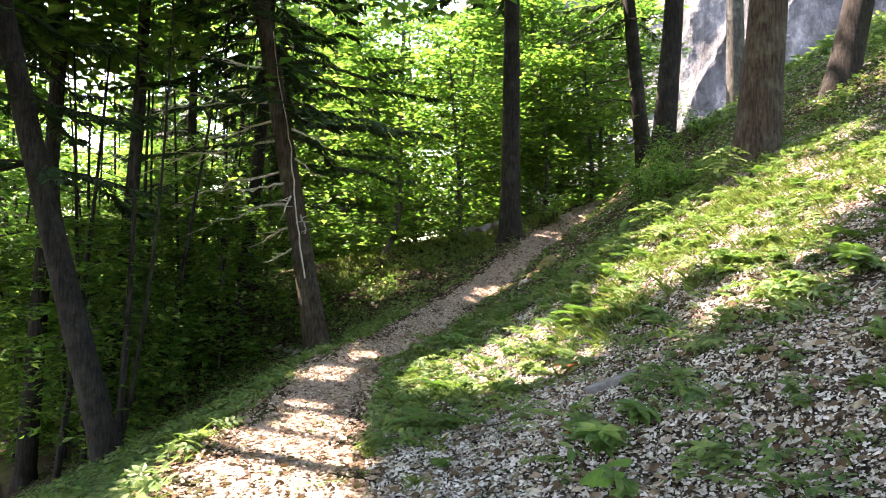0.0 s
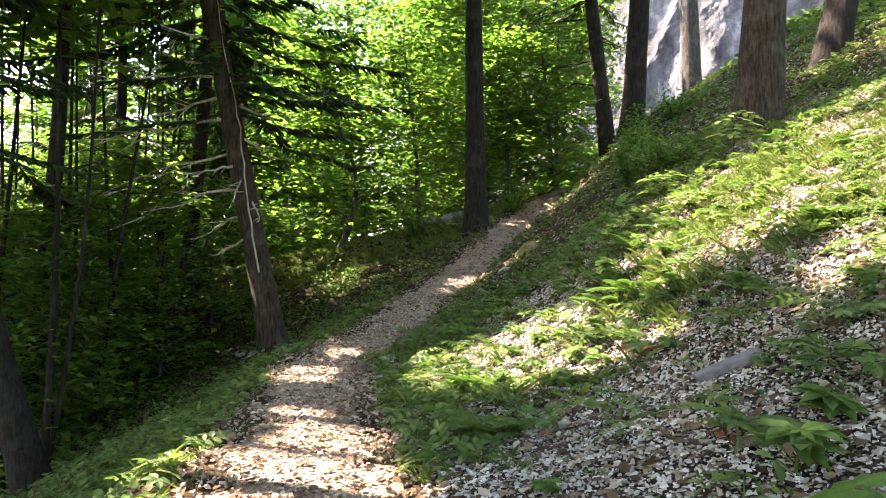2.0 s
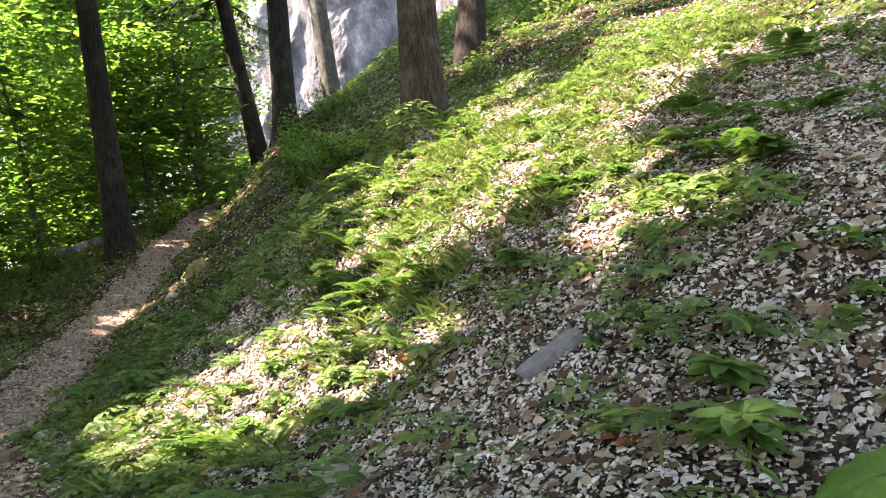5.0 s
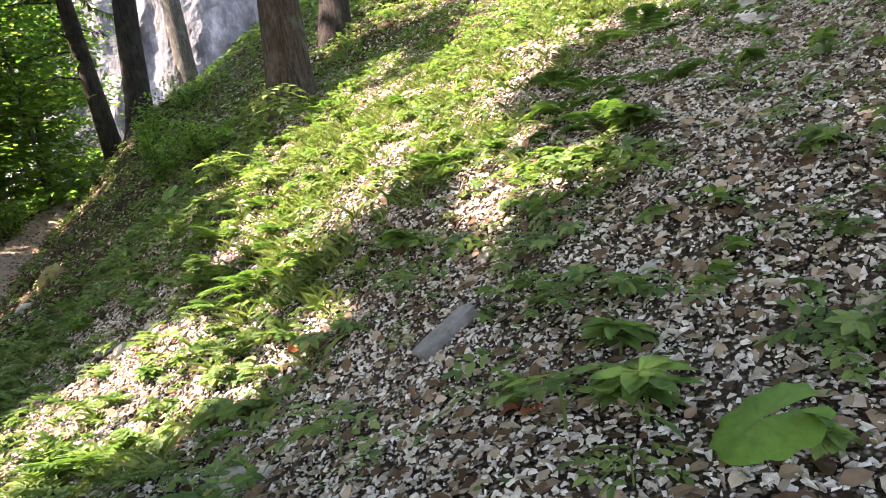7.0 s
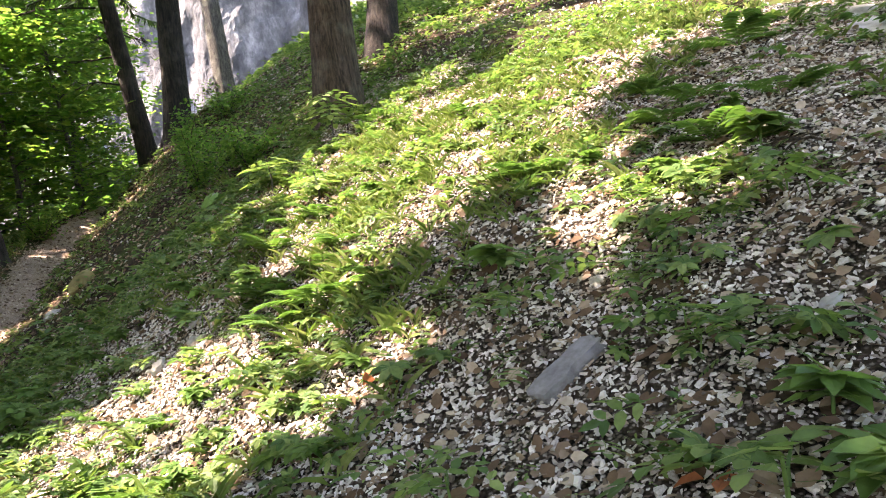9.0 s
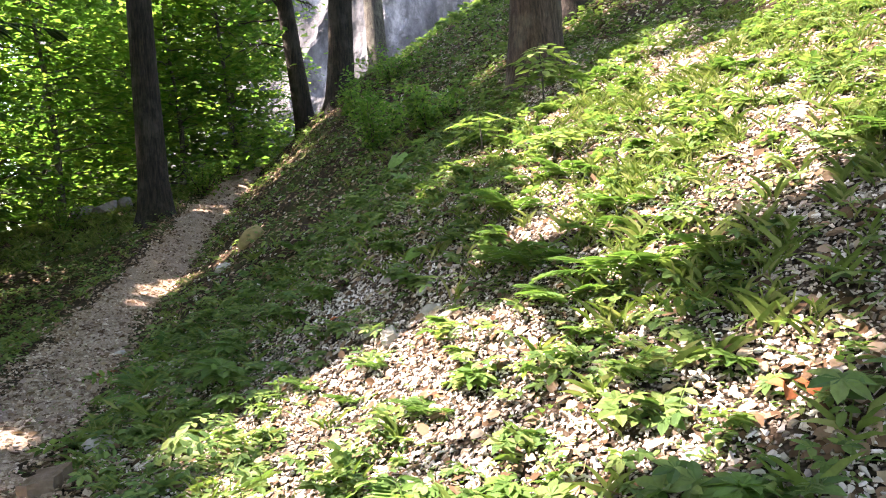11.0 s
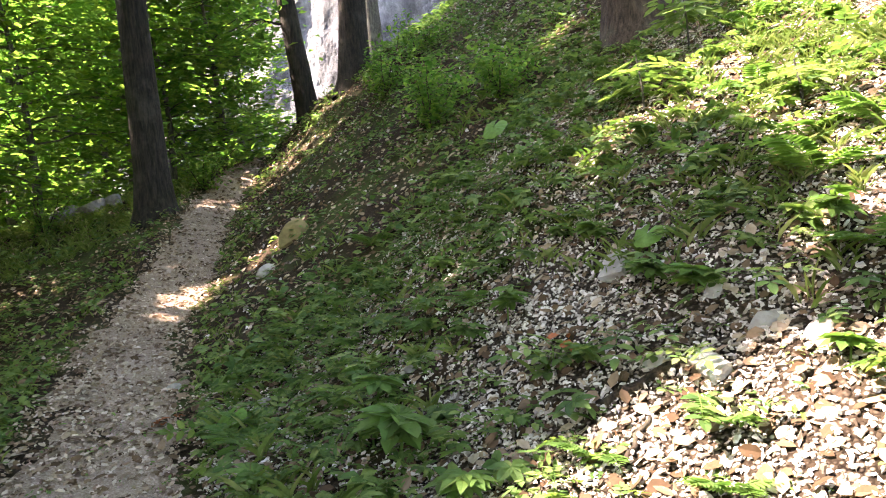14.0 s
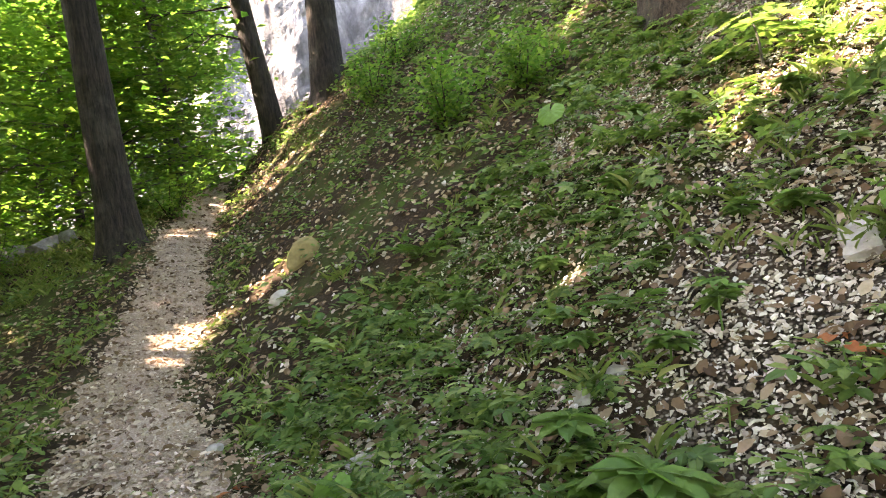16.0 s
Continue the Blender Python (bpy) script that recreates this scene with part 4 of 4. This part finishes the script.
def butterbur(x, y, size, tall, turn, tilt, seed, label, spin=0):
    root = tagged(new("butterbur"), label, "plant")
    root.matrix_basis = Matrix.Translation(at(x, y))
    put("stalk", mesh("stalk", *tube([(0, 0, -0.03), (0.01, 0, tall * 0.6), (0.0, 0.0, tall)], [0.007, 0.006, 0.005], 6), FERN), root)
    lf = put("leaf", round_leaf_mesh(seed, size), root)
    lf.matrix_basis = pose(0, 0, tall, 0, 0, turn) @ pose(0, 0, 0, 0, tilt, 0) @ pose(0, 0, 0, 0, 0, spin)
    return root


butterbur(0.96, 4.09, 0.19, 0.12, 175, 32, 440, "large heart-shaped butterbur leaf above pale chips", -50)
butterbur(3.32, 13.2, 0.2, 0.25, 205, 40, 441, "bright round butterbur leaf standing up in the shade")
butterbur(-0.04, 12.15, 0.14, 0.1, 220, 30, 442, "small round butterbur leaf beside the trail")
butterbur(1.71, 10.17, 0.13, 0.12, 200, 30, 443, "round butterbur leaf among slope herbs")


def sapling(x, y, tall, seed, label, leaves=12, spread=0.34):
    """A young tree's shoot with stacked compound leaves."""
    root = tagged(new("sapling"), label, "sapling")
    root.matrix_basis = Matrix.Translation(at(x, y))
    g = np.random.default_rng(seed)
    put("stem", mesh("stem", *tube([(0, 0, -0.05), (0.02, 0.01, tall * 0.4), (0.0, 0.03, tall)], [0.012, 0.01, 0.005], 6), BARK_BEECH), root)
    v, f = compound(3, 0.5)
    me = mesh("leaf", v * spread, f, HERB)
    for k in range(leaves):
        lf = put("leaf", me, root)
        lf.matrix_basis = pose(0, 0, tall * (0.45 + 0.55 * k / leaves), 0, g.normal(8, 10), 137.5 * k + g.normal(0, 10))
    return root


sapling(4.45, 11.6, 0.75, 450, "pale green ash sapling with spreading leaves on the slope", 14, 0.36)
sapling(3.26, 11.28, 0.45, 451, "leafy ash sapling on the sunny slope", 11, 0.3)
sapling(3.0, 9.9, 0.3, 452, "short ash sapling among slope herbs", 9, 0.26)


def bush(x, y, wide, tall, n, seed, label):
    root = tagged(new("bush"), label, "bush")
    root.matrix_basis = Matrix.Translation(at(x, y))
    g = np.random.default_rng(seed)
    ends = []
    for _ in range(9):
        a, r, h = g.uniform(0, 6.28), wide * g.uniform(0.3, 1), tall * g.uniform(0.5, 1)
        q = np.linspace(0, 1, 5)[:, None]
        p = q * np.array([math.cos(a) * r, math.sin(a) * r, h]) + g.normal(0, 0.03, (5, 3)) * q
        put("stem", mesh("stem", *tube(p, [0.012, 0.01, 0.008, 0.006, 0.003], 4), BARK_BROWN), root)
        ends.append(p[1:])
    e = np.concatenate(ends)
    pl = e[g.integers(0, len(e), n)] + g.normal(0, 0.09 * wide + 0.03, (n, 3))
    pl[:, 2] = np.maximum(pl[:, 2], 0.02)
    tn = frames_from(g.normal(0, 0.4, (n, 3)) + np.array([0, 0, 1]), g.uniform(0, 6.28, n))
    put("foliage", mesh("foliage", *scatter(LEAF, pl, tn, g.uniform(0.06, 0.115, n)), BEECH), root)
    return root


bush(4.3, 15.65, 0.8, 0.95, 1300, 460, "small-leaved green bush on the shaded slope")
bush(4.7, 14.6, 0.75, 0.7, 1000, 461, "low dark bush on the shaded slope")
bush(5.5, 18.6, 0.8, 1.0, 900, 462, "green bush at the foot of the thick spruce")
bush(6.9, 19.5, 0.8, 0.7, 700, 463, "low green bush near the crest")
bush(3.2, 22.5, 0.9, 0.9, 900, 464, "bright green bush beyond the trail")
bush(0.2, 22.6, 1.0, 0.9, 1000, 465, "leafy bush below the dark spruce")
bush(-3.6, 18.8, 1.0, 0.9, 900, 466, "leafy bush in shade beside the leaning spruce")
bush(-2.0, 19.6, 0.9, 0.8, 800, 467, "leafy bush below the trail")


# ---------------------------------------------------------------- stones and dead wood
def stone(x, y, size, seed, label, mat=None, turn=0.0, sink=0.3):
    bm = bmesh.new()
    bmesh.ops.create_icosphere(bm, subdivisions=3, radius=1.0)
    g = np.random.default_rng(seed)
    cuts = [(Vector(g.normal(0, 1, 3)).normalized(), g.uniform(0.55, 0.9)) for _ in range(9)]
    for v in bm.verts:
        for n, d in cuts:
            over = v.co.dot(n) - d
            if over > 0:
                v.co -= n * over * 0.92
        v.co += v.co.normalized() * 0.05 * noise.noise(v.co * 2.4 + Vector((seed, 0, 0)))
        v.co = Vector((v.co.x * size[0], v.co.y * size[1], v.co.z * size[2]))
    me = bpy.data.meshes.new("stone")
    bm.to_mesh(me)
    bm.free()
    me.materials.append(mat or STONE)
    ob = put("stone", me, None, label, "stone", "loose stones")
    n = normal(np.array(x), np.array(y))
    tilt = Vector((0, 0, 1)).rotation_difference(Vector(n)).to_matrix().to_4x4()
    ob.matrix_basis = Matrix.Translation(at(x, y, size[2] * (1 - 2 * sink) * 0.6)) @ tilt @ pose(0, 0, 0, 0, 0, turn)
    return ob


def slab(x, y, half, turn, seed, label, mat, lift=0.0):
    """A flat split stone with straight broken sides and chipped rims."""
    bm = bmesh.new()
    bmesh.ops.create_cube(bm, size=2.0)
    bmesh.ops.subdivide_edges(bm, edges=bm.edges[:], cuts=5, use_grid_fill=True)
    for v in bm.verts:
        n = v.co * 1.7 + Vector((seed, 0, 0))
        v.co.y *= 0.8 + 0.3 * noise.noise(Vector((v.co.x * 1.4, seed, 0)))
        v.co.x *= 1 - 0.14 * abs(v.co.y) + 0.12 * noise.noise(Vector((v.co.y * 2.1, seed, 3)))
        v.co += Vector((noise.noise(n), noise.noise(n + Vector((9, 0, 0))), 1.6 * noise.noise(n * 1.3 + Vector((0, 9, 0))))) * 0.13
        v.co = Vector((v.co.x * half[0], v.co.y * half[1], v.co.z * half[2]))
    me = bpy.data.meshes.new("slab_stone")
    bm.to_mesh(me)
    bm.free()
    me.materials.append(mat)
    ob = put("slab_stone", me, None, label, "stone", "loose stones")
    tilt = Vector((0, 0, 1)).rotation_difference(Vector(normal(np.array(x), np.array(y)))).to_matrix().to_4x4()
    ob.matrix_basis = Matrix.Translation(at(x, y, half[2] * 0.6 + lift)) @ tilt @ pose(0, 0, 0, 0, 0, turn)
    return ob


slab(1.38, 5.74, (0.2, 0.075, 0.035), -8, 500, "long grey slab stone lying on pale chips", SLATE, 0.01)
STONES = [(0.46, 6.37, 0.11), (0.5, 6.17, 0.08), (3.2, 7.85, 0.09), (3.0, 5.5, 0.08), (2.96, 7.53, 0.08), (1.96, 5.95, 0.06), (1.75, 15.86, 0.16), (0.94, 11.17, 0.06), (-0.57, 10.47, 0.12),
          (1.27, 9.07, 0.09), (0.8, 11.26, 0.09), (1.04, 9.66, 0.08), (1.44, 9.62, 0.08), (0.28, 12.37, 0.09), (1.3, 9.3, 0.1), (5.89, 5.77, 0.2), (2.0, 6.2, 0.07), (2.55, 9.66, 0.08), (-0.35, 9.1, 0.08),
          (1.9, 4.9, 0.06), (2.7, 4.4, 0.09), (-0.45, 7.6, 0.07), (0.9, 7.0, 0.06), (1.35, 12.0, 0.07), (0.0, 13.6, 0.08), (-3.56, 17.2, 0.16), (-4.4, 18.6, 0.14), (-2.0, 19.2, 0.12), (-3.9, 17.8, 0.2), (-2.9, 6.5, 0.1), (-2.3, 5.6, 0.08)]
for k, (x, y, s) in enumerate(STONES):
    g0 = np.random.default_rng(510 + k)
    stone(x, y, (s, s * g0.uniform(0.6, 0.9), s * g0.uniform(0.35, 0.6)), 520 + k, "pale angular limestone lying on the slope" if s < 0.12 else "large pale limestone block bedded in the slope", STONE, g0.uniform(0, 360))
slab(1.6, 10.32, (0.105, 0.09, 0.03), 20, 540, "flat pale limestone plate lying on the slope", STONE, 0.02)
slab(5.25, 5.5, (0.26, 0.14, 0.04), 40, 541, "broad pale limestone slab bedded in the upper slope", STONE, -0.025)
slab(1.03, 9.4, (0.09, 0.06, 0.03), 60, 542, "flat pale limestone plate beside broken sticks", STONE, 0.01)
slab(-0.9, 9.85, (0.2, 0.1, 0.08), 70, 543, "brown earthy rock at the edge of the trail", stone_material("earthy_rock", [(0.0, (0.12, 0.085, 0.06)), (1.0, (0.17, 0.125, 0.09))], 11), -0.03)
stone(2.34, 16.23, (0.3, 0.2, 0.16), 550, "rounded ochre boulder with moss beside the trail", stone_material("mossy_stone", [(0.0, (0.2, 0.17, 0.08)), (1.0, (0.24, 0.2, 0.09))], 7), 30)
for k, (x, y, s) in enumerate([(1.2, 23.3, 0.35), (0.7, 23.7, 0.42), (1.65, 23.5, 0.3)]):
    stone(x, y, (s, s * 0.7, s * 0.55), 560 + k, "grey mossy boulder beyond the dark spruce", SLATE, 40 * k, 0.1)


def stick(x, y, length, turn, seed, thick=0.013):
    g = np.random.default_rng(seed)
    q = np.linspace(-0.5, 0.5, 7)
    c, s = math.cos(radians(turn)), math.sin(radians(turn))
    px, py = x + q * length * c + g.normal(0, 0.012, 7), y + q * length * s + g.normal(0, 0.012, 7)
    v, f = tube(np.stack([px, py, height(px, py) + 0.018], -1), np.linspace(thick, thick * 0.5, 7) + g.uniform(0, thick * 0.2, 7), 6)
    put("stick", mesh("stick", v, f, BARK_BROWN, True), None, "thin broken brown stick lying on the ground", "stick", "fallen sticks")


for k, (x, y, ln, a) in enumerate([(0.92, 9.66, 0.36, -40), (0.98, 9.62, 0.26, -35), (0.69, 9.51, 0.35, 10), (0.49, 6.01, 0.35, -20), (1.8, 7.0, 0.4, 60), (2.6, 5.5, 0.5, 20), (0.2, 11.9, 0.3, 80), (-3.2, 14.0, 1.4, 20), (-4.0, 15.2, 1.8, -30), (-3.4, 12.2, 1.2, 50)]):
    stick(x, y, ln, a, 570 + k, 0.02 if k < 2 else 0.013)


def withered(x, y, seed, n, label):
    g = np.random.default_rng(seed)
    root = tagged(new("withered_leaf_clump"), label, "dead leaves")
    root.matrix_basis = Matrix.Translation(at(x, y, 0.02))
    for k in range(n):
        v = LEAF[0] * np.array([1, 1.4, 2.5]) * g.uniform(0.05, 0.1)
        lf = put("leaf", mesh("leaf", v, LEAF[1], RED_LEAF), root)
        lf.matrix_basis = pose(*g.normal(0, 0.05, 2), 0.01, g.normal(0, 20), g.normal(10, 15), g.uniform(0, 360))
    return root


for k, (x, y) in enumerate([(1.12, 10.29), (1.05, 10.2), (-0.26, 12.89), (0.98, 4.92), (1.3, 6.85)]):
    withered(x, y, 580 + k, 7, "curled rusty-red withered leaves on the slope")

def dead_fern(x, y, seed):
    g = np.random.default_rng(seed)
    root = tagged(new("dead_fern"), "dark brown collapsed dead fern in a soil hollow", "fern")
    root.matrix_basis = Matrix.Translation(at(x, y, 0.015))
    for k in range(16):
        v = NARROW[0] * np.array([1, 0.5, 1.5]) * g.uniform(0.12, 0.24)
        lf = put("frond", mesh("frond", v, NARROW[1], BARK_BROWN), root)
        lf.matrix_basis = pose(*g.normal(0, 0.04, 2), 0.02, g.normal(0, 20), g.normal(-8, 14), g.uniform(0, 360))
    return root


dead_fern(1.4, 10.87, 590)
dead_fern(3.1, 5.4, 591)

# dead branches of the leaning spruce
def dead_branch(parent, z, a, reach, droop, seed, mat=None, thick=0.034):
    g = np.random.default_rng(seed)
    q = np.linspace(0, 1, 9)
    foot = np.array([-0.19 * z, 0.02 * z, z])
    p = foot + np.stack([np.cos(a) * reach * q, np.sin(a) * reach * q, -droop * reach * q ** 1.3], -1) + g.normal(0, 0.035 * reach, (9, 3)) * q[:, None]
    pairs = [tube(p, thick * (1.15 - q), 5)]
    for _ in range(7):
        u = g.uniform(0.3, 0.95)
        s0 = np.array([np.interp(u, q, p[:, c]) for c in range(3)])
        w = np.array([math.cos(a + g.choice([-1, 1]) * g.uniform(0.4, 1.0)), math.sin(a + g.choice([-1, 1]) * g.uniform(0.4, 1.0)), g.uniform(-0.7, 0.1)]) * reach * g.uniform(0.15, 0.4)
        t = np.linspace(0, 1, 4)[:, None]
        pairs.append(tube(s0 + t * w + t * t * g.normal(0, 0.05, 3), [0.014, 0.011, 0.008, 0.003], 4))
    put("dead_branch", mesh("dead_branch", *join(pairs), mat or DEADWOOD, True), parent, "bare dead branch")


for k, (z, a, r, d) in enumerate([(2.4, 3.6, 0.9, 0.5), (2.9, 2.9, 1.3, 0.45), (3.4, 3.3, 2.2, 0.25), (3.9, 3.9, 1.4, 0.3), (4.2, 3.1, 2.8, 0.3), (4.5, 5.8, 0.9, 0.6), (4.9, 3.4, 2.6, 0.25), (5.4, 2.8, 2.4, 0.2),
                               (5.8, 3.5, 2.9, 0.15), (6.2, 3.0, 2.2, 0.1), (3.2, 5.2, 0.7, 0.8), (5.2, 0.3, 1.3, 0.4), (6.6, 3.8, 2.0, 0.0), (3.7, 4.5, 0.8, 1.0)]):
    dead_branch(tree_b, z, a, r, d, 600 + k)
h = np.linspace(1.6, 7.5, 24)
wob = np.cumsum(np.random.default_rng(620).normal(0, 0.02, (24, 2)), 0)
put("dead_creeper", mesh("dead_creeper", *tube(np.stack([-0.19 * h - 0.06 + wob[:, 0], 0.02 * h - 0.3 + wob[:, 1] * 0.5, h], -1), np.linspace(0.022, 0.01, 24), 5), DEADWOOD, True), tree_b, "pale dead creeper climbing the trunk")
for k, (z, a, r, d) in enumerate([(2.2, 3.4, 1.6, 0.1), (3.0, 2.6, 2.0, 0.0), (3.4, 4.2, 1.4, 0.2), (4.0, 0.4, 1.6, 0.2), (4.4, 3.0, 2.2, 0.1), (5.0, 5.4, 1.8, 0.2), (3.7, 5.9, 1.2, 0.3)]):
    dead_branch(tree_f, z, a, r, d, 640 + k, BARK_SPRUCE, 0.03)



def single_chips(owner, name, n, x0, x1, y0, y1, lo, hi, mat, seed, inside, lift):
    """Larger stones lying loose on the strewn ones, each a piece of its own on shared meshes."""
    shapes = []
    for k in range(8):
        v, f = chip_shape(700 + k)
        shapes.append(mesh(name, v, f, mat))
    g, x, y = on_ground(n * 4, x0, x1, y0, y1, seed)
    ok = np.flatnonzero(inside(x, y))[:n]
    up = normal(x[ok], y[ok]) + g.normal(0, 0.2, (len(ok), 3))
    turns = frames_from(up, g.uniform(0, 6.28, len(ok)))
    for k, (i, t) in enumerate(zip(ok, turns)):
        s = g.uniform(lo, hi)
        ob = put(name, shapes[k % 8], owner)
        ob.matrix_basis = Matrix.Translation(at(x[i], y[i], s * 0.2 + lift)) @ Matrix(t).to_4x4() @ Matrix.Diagonal((s, s * g.uniform(0.6, 1), s * 1.3, 1))


single_chips(scree, "chip", 290, 0.0, 3.2, 3.6, 12.5, 0.035, 0.062, CHIP, 710, lambda x, y: trail_offset(x, y) > 0.75, 0.012)
single_chips(grit, "pebble", 200, -2.2, 1.0, 3.5, 16.0, 0.03, 0.06, GRIT, 711, lambda x, y: np.abs(trail_offset(x, y)) < 0.62, 0.026)

# ---------------------------------------------------------------- the plan's units to metres
for ob in list(scene.objects):
    if ob.parent is None and ob.type in {"MESH", "EMPTY"}:
        ob.matrix_basis = Matrix.Scale(PLAN, 4) @ ob.matrix_basis
